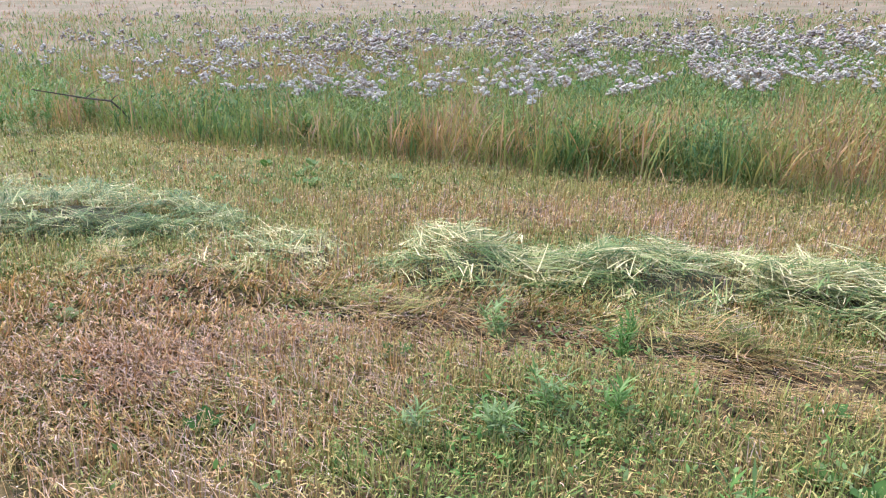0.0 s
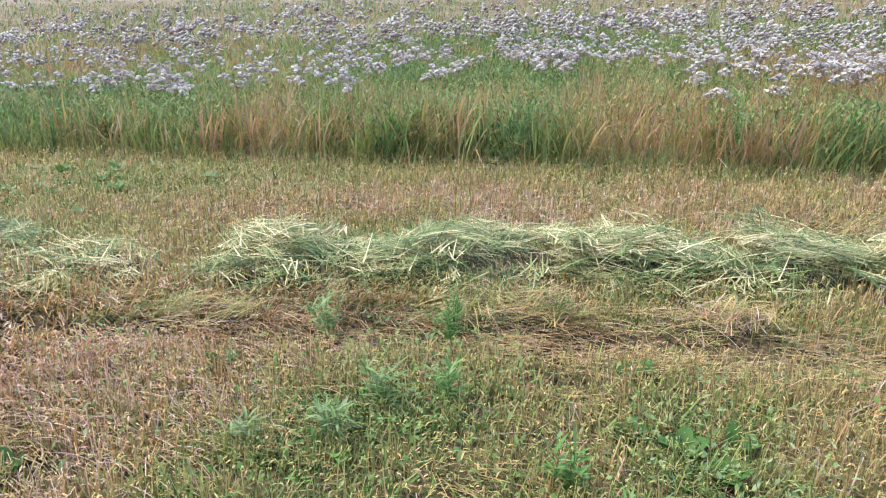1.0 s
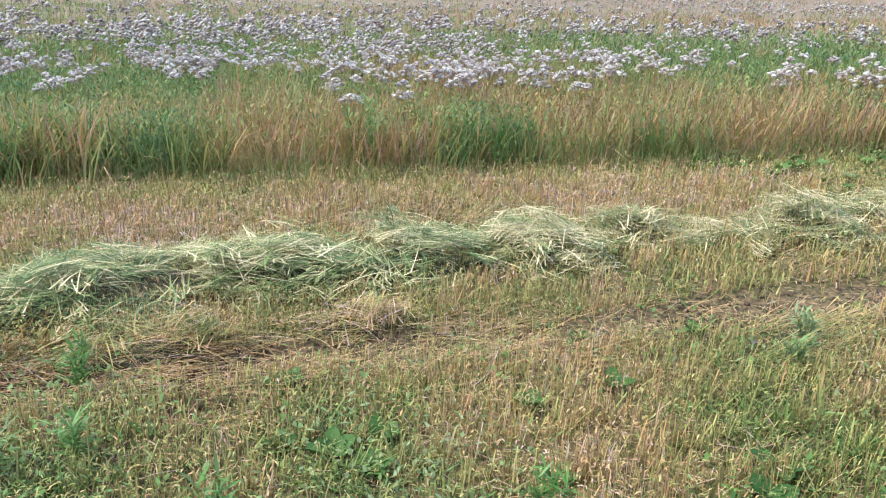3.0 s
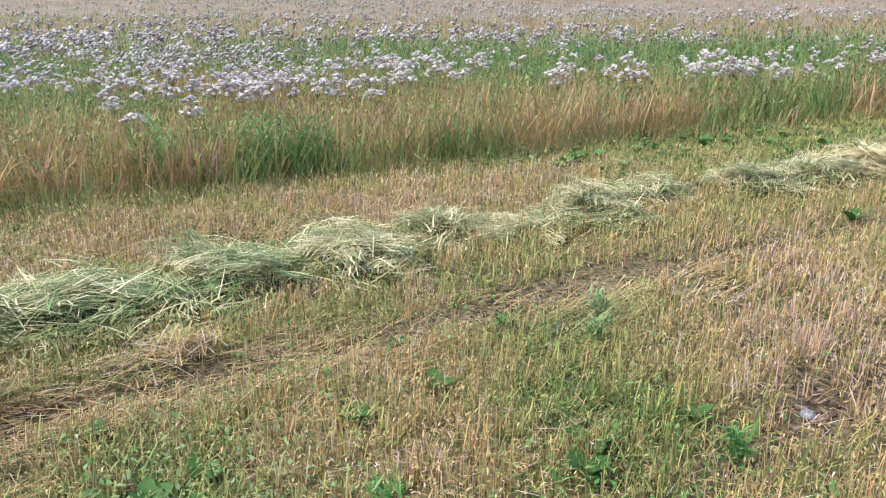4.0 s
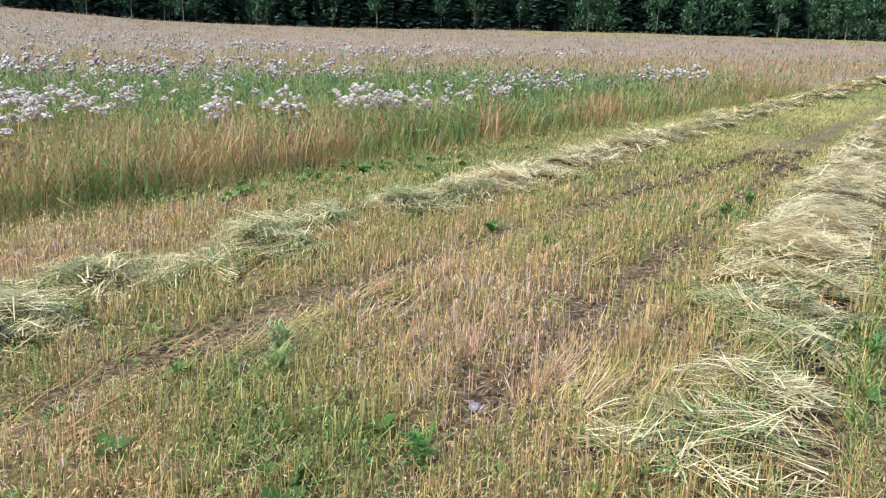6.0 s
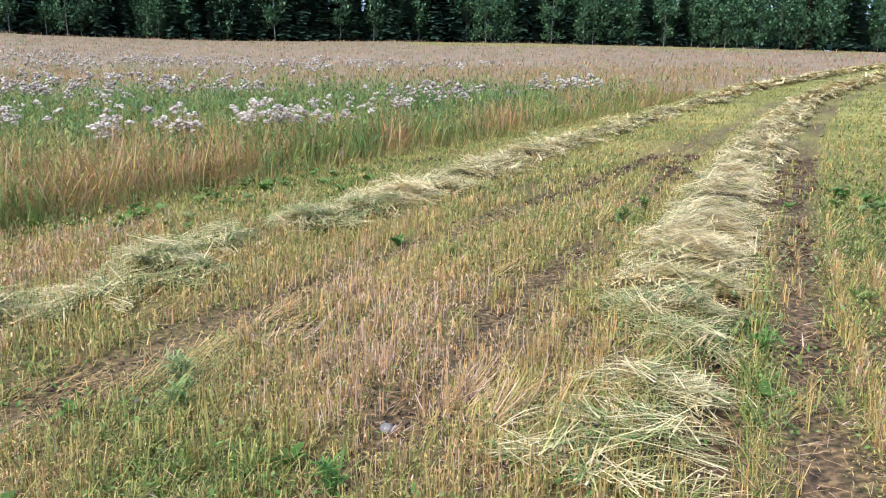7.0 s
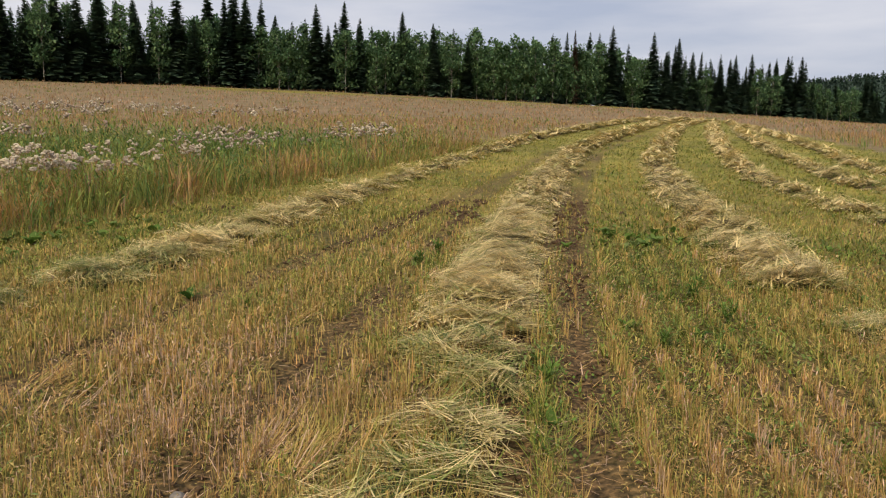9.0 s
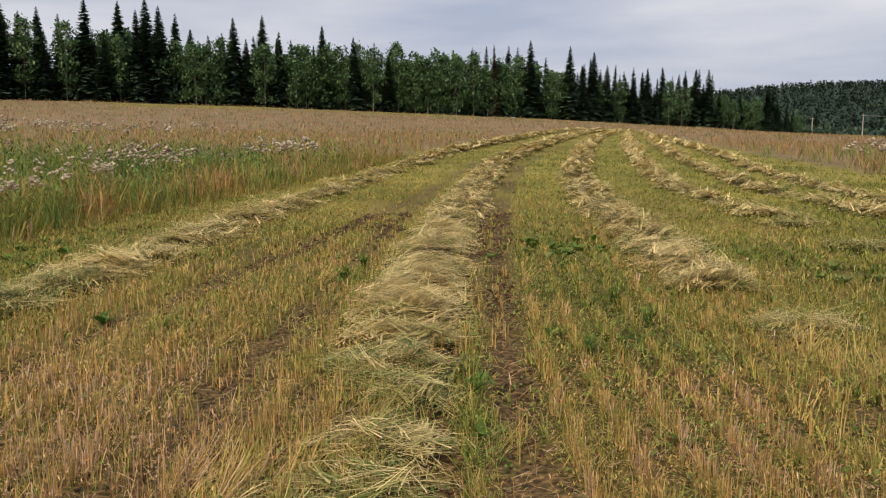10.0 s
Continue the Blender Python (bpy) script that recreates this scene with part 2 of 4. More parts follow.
def link_mesh(name, verts, quads, material, parent=None, attrs=None, smooth=False):
    """One mesh from arrays of corners and of four-sided (or three-sided) faces."""
    me = bpy.data.meshes.new(name)
    k = quads.shape[1]
    me.vertices.add(len(verts))
    me.vertices.foreach_set("co", np.asarray(verts, np.float32).ravel())
    me.loops.add(quads.size)
    me.loops.foreach_set("vertex_index", quads.astype(np.int32).ravel())
    me.polygons.add(len(quads))
    me.polygons.foreach_set("loop_start", np.arange(0, quads.size, k, dtype=np.int32))
    if smooth:
        me.polygons.foreach_set("use_smooth", np.ones(len(quads), bool))
    for key, val in (attrs or {}).items():
        a = me.attributes.new(key, "FLOAT", "POINT")
        a.data.foreach_set("value", np.asarray(val, np.float32))
    me.update(calc_edges=True)
    me.validate()
    me.materials.append(material)
    ob = new(name, me)
    if parent is not None:
        ob.parent = parent
    return ob


def part(name, bm, material, parent, label=""):
    me = bpy.data.meshes.new(name)
    bm.to_mesh(me)
    bm.free()
    me.materials.append(material)
    ob = new(name, me)
    ob.parent = parent
    return tagged(ob, label)


def blades(base, length, width, turn, lean, bend, segs=2, tip=0.2, shape=None):
    """Arrays of bent, tapering blades: leaning away from upright by lean, bending further by bend (radians) towards turn."""
    n = len(base)
    side = np.stack([-np.sin(turn), np.cos(turn), np.zeros(n)], -1)
    out = np.stack([np.cos(turn), np.sin(turn), np.zeros(n)], -1)
    p = base.astype(float).copy()
    rings = []
    for k in range(segs + 1):
        f = k / segs
        w = width * ((1 - f) + tip * f if shape is None else shape[k])
        rings.append(p - side * w[:, None] / 2)
        rings.append(p + side * w[:, None] / 2)
        a = lean + bend * (f + 0.5 / segs)
        p = p + (out * np.sin(a)[:, None] + np.array([0, 0, 1.0]) * np.cos(a)[:, None]) * (length / segs)[:, None]
    v = np.stack(rings, 1)
    m = 2 * (segs + 1)
    q = np.array([[2 * k, 2 * k + 1, 2 * k + 3, 2 * k + 2] for k in range(segs)])
    quads = (np.arange(n) * m)[:, None, None] + q[None]
    return v.reshape(-1, 3), quads.reshape(-1, 4), m


def blade_stuff(name, material, base, length, width, turn, lean, bend, ripe, segs=2, tip=0.2, parent=None, shape=None):
    v, q, m = blades(base, length, width, turn, lean, bend, segs, tip, shape)
    return link_mesh(name, v, q, material, parent, {"ripe": np.repeat(ripe, m)})


def scatter(r0, r1, density, a0=-148, a1=40):
    """Random places in a stretch of the field between two distances, per square metre."""
    a0, a1 = radians(a0), radians(a1)
    n = int(density * (a1 - a0) / 2 * (r1 * r1 - r0 * r0))
    r = np.sqrt(rng.uniform(r0 * r0, r1 * r1, n))
    a = rng.uniform(a0, a1, n)
    return r * np.sin(a), r * np.cos(a)


# ---------------------------------------------------------------- ground


def build_ground():
    az = np.concatenate([np.radians(np.arange(-180, -150, 3)), np.radians(np.arange(-150, 45, 0.75)), np.radians(np.arange(45, 180, 3))])
    rr = np.concatenate([[0.0001], 0.4 * 1.042 ** np.arange(0, 222)])
    A, Rr = np.meshgrid(az, rr)
    x, y = Rr * np.sin(A), Rr * np.cos(A)
    near = np.clip(1 - Rr / 25, 0, 1)
    z = surface(x, y) + near * 0.05 * (patchy(x, y, 0.5, 3) - 0.5)
    na, nr = len(az), len(rr)
    i, j = np.meshgrid(np.arange(nr - 1), np.arange(na), indexing="ij")
    k = (j + 1) % na
    quads = np.stack([i * na + j, i * na + k, (i + 1) * na + k, (i + 1) * na + j], -1).reshape(-1, 4)
    xf, yf = x.ravel(), y.ravel()
    inside = mown(xf, yf)
    turf = np.clip(0.18 + 0.72 * np.clip((Rr.ravel() - 3) / 15, 0, 1) + 0.4 * (patchy(xf, yf, 1.3, 9) - 0.5), 0, 1) * (1 - 0.85 * rut(xf, yf))
    g = link_mesh("ground", np.stack([x, y, z], -1).reshape(-1, 3), quads, GROUND, None, {"turf": turf, "meadow": (~inside).astype(float)}, True)
    tagged(g, "brown soil and thatch of a gently rising hay field", "ground", kind="structure")


build_ground()

# ---------------------------------------------------------------- stubble of the mown strip
GREENS = [(-2.3, -0.8, 0.5, 0.35, 0.9), (-2.5, -0.4, 0.4, 0.4, 0.6), (-2.2, 0.5, 0.7, 0.5, 0.7), (-1.7, 1.8, 0.5, 0.5, 0.6), (-2.4, 2.6, 0.4, 0.5, 0.7), (-6.5, 5.4, 0.5, 0.5, 0.9),
          (-6.2, 7.6, 0.6, 0.9, 0.9), (-5.3, 8.5, 0.9, 1.5, 0.6), (-6.6, -4.2, 1.0, 1.2, 0.6), (-0.9, 7.4, 0.4, 0.6, 0.5), (1.4, 9, 0.5, 2.6, 0.9), (1.4, 6, 0.5, 1.5, 0.5),
          (3.5, 8.5, 0.8, 1.6, 0.5), (-4.4, 11, 0.8, 5, 0.4), (1.3, 5.2, 0.4, 0.4, 0.6), (4.2, 7, 1.2, 1.2, 0.5), (-1.6, 2.2, 0.5, 0.4, 0.35), (0.2, 5, 0.12, 2.5, 0.7),
          (-3.3, -0.5, 0.25, 0.6, 0.7), (-4.5, -5, 0.8, 1.0, 0.4), (6.8, 12, 1, 2, 0.5)]
REDS = [(-2.5, -2.4, 1.2, 1.3, 0.42), (-5.8, -1.0, 0.8, 2.8, 0.26), (-5.4, 3.6, 0.8, 1.8, 0.2), (-1.8, 3.6, 0.8, 1.5, 0.22), (1.6, 3.5, 0.6, 1.0, 0.12), (-1.9, 1.0, 0.5, 0.6, 0.15)]


def ripeness(x, y):
    far = np.clip((np.hypot(x, y) - 6) / 18, 0, 1)
    calm = 1 - 0.6 * far
    v = 0.665 - 0.2 * far + 0.5 * (1 - far) * (patchy(x, y, 0.42, 23) - 0.5) - 0.1 * np.clip((x - 1.2) / 1.5, 0, 1) + calm * (0.35 * (patchy(x, y, 1.1, 21) - 0.5) + 0.25 * (patchy(x, y, 4.0, 31) - 0.5))
    return v - 0.3 * spots(x, y, GREENS) + spots(x, y, REDS)


THIN = [(-1.36, 2.8, 0.22, 0.15, 0.8), (-1.25, 5.05, 0.25, 0.25, 0.8), (-1.3, 4.1, 0.2, 0.3, 0.7), (-0.05, 3.28, 0.16, 0.3, 1.0), (-0.05, 4.0, 0.12, 0.3, 0.9), (-3.0, 2.5, 0.2, 0.5, 0.9), (-2.98, 3.2, 0.2, 0.4, 0.8),
        (-3.25, 1.1, 0.2, 0.4, 0.7), (-3.29, 0.1, 0.2, 0.5, 0.7), (-0.4, 5.0, 0.25, 0.12, 0.8), (-3.45, -1.2, 0.2, 0.5, 0.6)]


def bare(x, y):
    """Where little stands: ruts and thin spots."""
    return np.clip(1.0 * rut(x, y) + spots(x, y, THIN) + 2.0 * np.clip(patchy(x, y, 0.5, 41) - 0.58, 0, 1), 0, 0.95)


def tufts(x, y, k, spread):
    """k stems round each place; returns their places and which tuft each belongs to."""
    t = np.repeat(np.arange(len(x)), k)
    return x[t] + rng.normal(0, spread, len(t)), y[t] + rng.normal(0, spread, len(t)), t


def build_stubble():
    rings = [(1.5, 4, 380, 6, 0.0044, 0.03), (4, 7, 200, 6, 0.0066, 0.036), (7, 12, 76, 6, 0.0105, 0.05), (12, 22, 26, 6, 0.015, 0.05), (22, 45, 5, 6, 0.022, 0.10), (45, 110, 0.9, 5, 0.04, 0.2)]
    for r0, r1, dens, k, w, spread in rings:
        x, y = scatter(r0, r1, dens)
        # seed rows run along the mower's way
        u = x - row_line[1](y)
        u2 = np.round(u / 0.26) * 0.26 + rng.normal(0, 0.022, len(u))
        strip = (u > 0.75) & (u < 2.2) & (y > 3)
        seeded = rng.random(len(x)) < np.where(strip, 0.8, 0.5)
        x = np.where(seeded, x + (u2 - u), x)
        stripe = np.where(strip, np.where(seeded, 0.1, -0.22), 0.0)
        keep = mown(x - 0.05, y) & (rng.random(len(x)) > bare(x, y))
        x, y, stripe = x[keep], y[keep], stripe[keep]
        tone = np.clip(ripeness(x, y) + stripe + (np.where(rng.random(len(x)) < 0.3, -0.28, 0.02) + rng.normal(0, 0.1, len(x))) * np.clip(9 / np.hypot(x, y), 0.25, 1), 0.02, 1)
        flat = patchy(x, y, 0.9, 51) + spots(x, y, LODGED)
        down = flat > 0.77
        fall = 0.75 + 1.2 * (patchy(x, y, 1.5, 53) - 0.5)
        xc, tight = x, np.where((x - row_line[1](y) > 0.6) & (x - row_line[1](y) < 3), 0.3, 1.0)
        x, y, t = tufts(x, y, k, spread)
        x = xc[t] + (x - xc[t]) * tight[t]
        n = len(x)
        ripe = tone[t] + rng.normal(0, 0.05, n)
        base = np.stack([x, y, surface(x, y) - 0.01], -1)
        green, lodged = ripe < 0.4, down[t]
        length = rng.uniform(0.06, 0.165, n) * np.where(lodged, 1.9, 1) * np.clip(1.15 - np.hypot(x, y) / 22, 0.5, 1)
        lean = np.abs(rng.normal(0.1, 0.26, n)) + np.where(lodged, 0.85, 0) + np.where(green, 0.25, 0)
        turn = np.where(lodged, rng.normal(0, 0.35, n) + fall[t], rng.uniform(0, 6.28, n))
        bend = np.where(green, rng.uniform(0.3, 1.2, n), rng.normal(0, 0.3, n))
        width = w * rng.uniform(0.6, 1.4, n) * np.where(green, 1.6, 1)
        ob = blade_stuff("stubble", STUBBLE, base, length, width, turn, lean, bend, ripe, 2, 0.55)
        tagged(ob, "tan and orange straw stubble mixed with short green regrowth", "stubble", kind="stuff")


def build_litter():
    for r0, r1, dens, w in ((1.5, 4, 420, 0.004), (4, 8, 170, 0.006), (8, 16, 35, 0.011)):
        x, y = scatter(r0, r1, dens)
        keep = mown(x, y)
        x, y = x[keep], y[keep]
        n = len(x)
        base = np.stack([x, y, surface(x, y) + rng.uniform(0.005, 0.045, n)], -1)
        ob = blade_stuff("straw_litter", STUBBLE, base, rng.uniform(0.03, 0.13, n), w * rng.uniform(0.5, 1.3, n), rng.normal(0.3, 1.3, n), rng.normal(1.42, 0.2, n), rng.uniform(0, 0.4, n),
                         0.78 + spots(x, y, REDS) + 0.35 * (patchy(x, y, 0.8, 121) - 0.5) + rng.normal(0, 0.1, n), 2, 0.5)
        tagged(ob, "short broken straw littering the soil", "straw litter", kind="stuff")
    for r0, r1, dens, w in ((1.5, 4, 2000, 0.0052), (4, 8, 950, 0.008), (8, 16, 260, 0.014), (16, 40, 34, 0.03), (40, 105, 4, 0.07)):
        x, y = scatter(r0, r1, dens)
        keep = mown(x + 0.8, y) & (rng.random(len(x)) > 1.1 * bare(x, y)) & (rng.random(len(x)) < np.clip(0.35 + 0.5 * (x < edge_left(y) + 0.3) + 1.5 * (patchy(x, y, 0.9, 123) - 0.45) + spots(x, y, GREENS) - 0.5 * rut(x, y) + 0.01 * np.hypot(x, y), 0.06, 1))
        x, y = x[keep], y[keep]
        n = len(x)
        base = np.stack([x, y, surface(x, y) - 0.01], -1)
        ob = blade_stuff("regrowth_grass", STUBBLE, base, rng.uniform(0.05, 0.13, n), w * rng.uniform(0.6, 1.4, n), rng.uniform(0, 6.28, n), np.abs(rng.normal(0.35, 0.3, n)), rng.uniform(0.2, 1.2, n),
                         np.clip(0.33 + 0.4 * (patchy(x, y, 1.2, 125) - 0.5) - 0.2 * spots(x, y, GREENS) + rng.normal(0, 0.08, n), 0.0, 0.6), 2, 0.2)
        tagged(ob, "short olive green grass regrowing in the stubble", "grass", kind="stuff")

    # curled leaf ends that hang on the stems
    for r0, r1, dens, size in ((1.5, 4, 2600, 0.015), (4, 8, 1000, 0.022), (8, 16, 200, 0.034), (16, 34, 30, 0.06)):
        x, y = scatter(r0, r1, dens)
        keep = mown(x, y) & (rng.random(len(x)) > 1.0 * bare(x, y))
        x, y = x[keep], y[keep]
        n = len(x)
        base = np.stack([x, y, surface(x, y) + rng.uniform(0.03, 0.14, n)], -1)
        ob = blade_stuff("leaf_flecks", STUBBLE, base, size * rng.uniform(0.8, 2.2, n), size * rng.uniform(0.2, 0.45, n), rng.uniform(0, 6.28, n), rng.uniform(0.2, 1.6, n), rng.uniform(0.3, 1.8, n),
                         np.clip(ripeness(x, y) - 0.12 + rng.normal(0, 0.17, n), 0, 1), 2, 0.2, None, (0.5, 1.0, 0.15))
        tagged(ob, "small curled yellow-green leaf ends in the stubble", "leaf litter", kind="stuff")


build_litter()


def build_behind():
    for r0, r1, dens, a0, a1 in ((0.15, 1.6, 700, -180, 180), (1.6, 9, 240, 40, 212), (9, 22, 40, 40, 212)):
        x, y = scatter(r0, r1, dens, a0, a1)
        keep = mown(x, y) & (rng.random(len(x)) > bare(x, y))
        x, y = x[keep], y[keep]
        n = len(x)
        base = np.stack([x, y, surface(x, y) - 0.01], -1)
        ob = blade_stuff("stubble", STUBBLE, base, rng.uniform(0.05, 0.13, n), (0.005 if r1 < 5 else 0.011) * rng.uniform(0.6, 1.5, n), rng.uniform(0, 6.28, n), np.abs(rng.normal(0.15, 0.2, n)), rng.normal(0.2, 0.3, n),
                         ripeness(x, y) - 0.1 + rng.normal(0, 0.15, n), 2, 0.5)
        tagged(ob, "tan and olive stubble of the mown field", "stubble", kind="stuff")


build_behind()

LODGED = [(-2.7, -2.7, 0.9, 1.05, 0.65), (-3.3, -3.4, 0.45, 1.6, 0.4), (-3.3, -0.2, 0.3, 1.0, 0.25), (-5.6, -0.6, 0.5, 2.0, 0.25), (-3.1, 1.4, 0.3, 0.8, 0.15)]
build_stubble()


def build_lodged():
    """Long straw that rain and wheels have laid over, all combed one way."""
    for r0, r1, dens, w in ((1.6, 4, 620, 0.0046), (4, 8, 200, 0.0066)):
        x, y = scatter(r0, r1, dens)
        keep = mown(x, y) & (rng.random(len(x)) < np.clip(1.4 * spots(x, y, LODGED) * (0.4 + patchy(x, y, 0.4, 57)), 0, 1))
        x, y, t = tufts(x[keep], y[keep], 5, 0.03)
        n = len(x)
        comb = 0.95 + 1.0 * (patchy(x, y, 0.8, 59) - 0.5)
        base = np.stack([x, y, surface(x, y) + rng.uniform(-0.01, 0.03, n)], -1)
        ob = blade_stuff("lodged_straw", STUBBLE, base, rng.uniform(0.14, 0.30, n), w * rng.uniform(0.6, 1.4, n), rng.normal(0, 0.22, n) + comb, rng.normal(1.1, 0.18, n), rng.uniform(0.2, 0.5, n),
                         np.clip(0.76 + spots(x, y, REDS) * 0.7 + rng.normal(0, 0.1, n), 0.5, 1), 3, 0.4)
        tagged(ob, "pale pinkish straw laid flat in one direction", "straw", kind="stuff")


build_lodged()

# ---------------------------------------------------------------- hay


def heap_profile(u, s):
    return np.clip(1 - u * u, 0, 1) ** 0.8 * np.clip(1 - s * s, 0, 1) ** 0.6


def hay_heap(cx, cy, rx, ry, height, turn, count, ripe, thick=0.005, reach=(0.25, 0.6), label="", along=None, stems=HAY):
    """A loose heap of cut grass: a packed core, coloured dark as gap shade, under a tangle of long stems."""
    thing = new("hay_heap")
    z0 = float(surface(np.array([cx]), np.array([cy]))[0])
    thing.location = (cx, cy, z0)
    c, s = math.cos(turn), math.sin(turn)
    # core, its dark colour standing in for shade between the stems
    nu, nv = 14, 10
    uu, aa = np.meshgrid(np.linspace(0, 1, nv), np.linspace(0, 2 * np.pi, nu, endpoint=False))
    lx, ly = uu * np.cos(aa) * rx * 0.85, uu * np.sin(aa) * ry * 0.85
    hz = height * 0.5 * (1 - uu ** 2) ** 0.7 * (0.75 + 0.5 * patchy(lx + cx * 3, ly + cy * 3, 0.25, 61))
    px, py = lx * c - ly * s, lx * s + ly * c
    hz = hz + surface(px + cx, py + cy) - z0 - 0.02
    i, j = np.meshgrid(np.arange(nu), np.arange(nv - 1), indexing="ij")
    q = np.stack([i * nv + j, i * nv + j + 1, ((i + 1) % nu) * nv + j + 1, ((i + 1) % nu) * nv + j], -1).reshape(-1, 4)
    link_mesh("core", np.stack([px, py, hz], -1).reshape(-1, 3), q, SHADED_CORE, thing, None, True)
    # stems lie in locks that share a direction and a colour
    locks = max(20, count // 13)
    r, a = np.sqrt(rng.random(locks)) * 1.08, rng.uniform(0, 2 * np.pi, locks)
    ragged = 0.8 + 0.5 * lattice(a * 1.3 + cx * 5, a * 0 + cy, 63)
    lx, ly = r * np.cos(a) * rx * ragged, r * np.sin(a) * ry * ragged
    lump = 0.25 + 1.5 * patchy(lx + cx * 3, ly + cy * 3, 0.22, 61)
    ltop = height * np.clip(1 - (r / 1.08) ** 2, 0, 1) ** 0.8 * lump * rng.uniform(0.5, 1.15, locks)
    main = turn if along is None else along
    lway = rng.normal(main, 1.0, locks) + np.where(rng.random(locks) < 0.5, 0, np.pi)
    lripe = ripe + 0.5 * (patchy(lx + cx, ly + cy, 0.3, 71) - 0.5) + rng.normal(0, 0.2, locks)
    lbend = rng.uniform(0.0, 0.65, locks)
    t = rng.integers(0, locks, count)
    sx, sy = lx[t] + rng.normal(0, 0.035, count), ly[t] + rng.normal(0, 0.035, count)
    px, py = sx * c - sy * s, sx * s + sy * c
    pz = surface(px + cx, py + cy) - z0 + ltop[t] + rng.uniform(0.01, 0.06, count)
    length = rng.uniform(*reach, count)
    way = lway[t] + rng.normal(0, 0.38, count)
    lean = rng.normal(1.48, 0.11, count)
    start = np.stack([px - np.cos(way) * length * 0.45, py - np.sin(way) * length * 0.45, pz], -1)
    blade_stuff("hay_tangle", stems, start, length, thick * rng.uniform(0.6, 1.6, count), way, lean, lbend[t] + rng.normal(0, 0.2, count), lripe[t] + np.where(rng.random(count) < 0.28, 0.34, -0.08), 3, 0.35, thing)
    return tagged(thing, label or "loose heap of pale cut hay lying on stubble", "hay heap", "hay heaps")


def windrow(index, y0, y1, width, height, per_metre, ripe, label, gap=0.45, thick=0.0085):
    """A long swath of cut hay: packed core, darkened as shade between bunches, and stems that lie across it in bunches.
    """
    thing = new("hay_windrow")
    f = row_line[index]
    steps = int((y1 - y0) / 0.14)
    ys = np.linspace(y0, y1, steps)
    xs = f(ys)
    lump = patchy(ys, ys * 0 + index * 7.3, 0.36, 81)
    uu = np.linspace(-1, 1, 9)
    Y, U = np.meshgrid(ys, uu, indexing="ij")
    L = lump[:, None]
    wid = width * (0.6 + 0.8 * patchy(ys, ys * 0 + 3 + index, 0.9, 83))[:, None]
    wob = 0.18 * width * (patchy(ys, ys * 0 + 9 + index, 0.7, 85) - 0.5)[:, None]
    X = xs[:, None] + U * wid * 0.5 + wob
    end = np.clip(np.minimum(ys - y0, y1 - ys) / 0.5, 0, 1)[:, None]
    H = height * (1 - U ** 2) ** 0.7 * np.clip((L - gap + 0.22) * 2.4, 0.06, 1.3) * end
    Z = surface(X, Y) + H * 0.55 - 0.02
    n9 = len(uu)
    i, j = np.meshgrid(np.arange(steps - 1), np.arange(n9 - 1), indexing="ij")
    q = np.stack([i * n9 + j, i * n9 + j + 1, (i + 1) * n9 + j + 1, (i + 1) * n9 + j], -1).reshape(-1, 4)
    link_mesh("core", np.stack([X, Y, Z], -1).reshape(-1, 3), q, SHADED_DRY_CORE, thing, None, True)
    m = int(per_metre * (y1 - y0) / 12)
    y = y0 + (y1 - y0) * rng.random(m) ** (1.7 if y1 > 25 else 1.0)
    u = rng.uniform(-1.15, 1.15, m)
    lm = np.interp(y, ys, lump)
    keep = rng.random(m) < np.clip((lm - gap + 0.42) * 2.2, 0.12, 1)
    y, u, lm = y[keep], u[keep], lm[keep]
    m = len(y)
    x = f(y) + u * np.interp(y, ys, wid[:, 0]) * 0.5 + np.interp(y, ys, wob[:, 0])
    hgt = height * np.clip(1 - u ** 2, 0, 1) ** 0.7 * np.clip((lm - gap + 0.22) * 2.4, 0.06, 1.3) * rng.uniform(0.3, 1.45, m)
    lway = rng.normal(0.15, 0.65, m) + np.where(rng.random(m) < 0.5, 0, np.pi)
    lripe = ripe + 0.6 * (patchy(x, y, 0.5, 71) - 0.5) + rng.normal(0, 0.2, m)
    lbend = rng.uniform(0.0, 0.7, m)
    far = np.clip(np.hypot(x, y) / 12, 1, 5)
    x, y, t = tufts(x, y, 12, 0.035)
    n = len(x)
    x, y = x + rng.normal(0, 0.02, n) * far[t], y + rng.normal(0, 0.02, n) * far[t]
    z = surface(x, y) + hgt[t] + rng.uniform(0.01, 0.05, n)
    dist = np.hypot(x, y)
    length = rng.uniform(0.16, 0.4, n) * np.clip(dist / 20, 1, 2)
    way = lway[t] + rng.normal(0, 0.22, n)
    start = np.stack([x - np.cos(way) * length * 0.45, y - np.sin(way) * length * 0.45, z], -1)
    w = np.maximum(thick, dist * 0.0013) * rng.uniform(0.6, 1.6, n)
    blade_stuff("hay_tangle", HAY, start, length, w, way, rng.normal(1.4, 0.16, n), lbend[t], lripe[t] + np.where(rng.random(n) < 0.35, 0.22, -0.16), 2, 0.35, thing)
    return tagged(thing, label, "hay windrow", "windrows of hay")


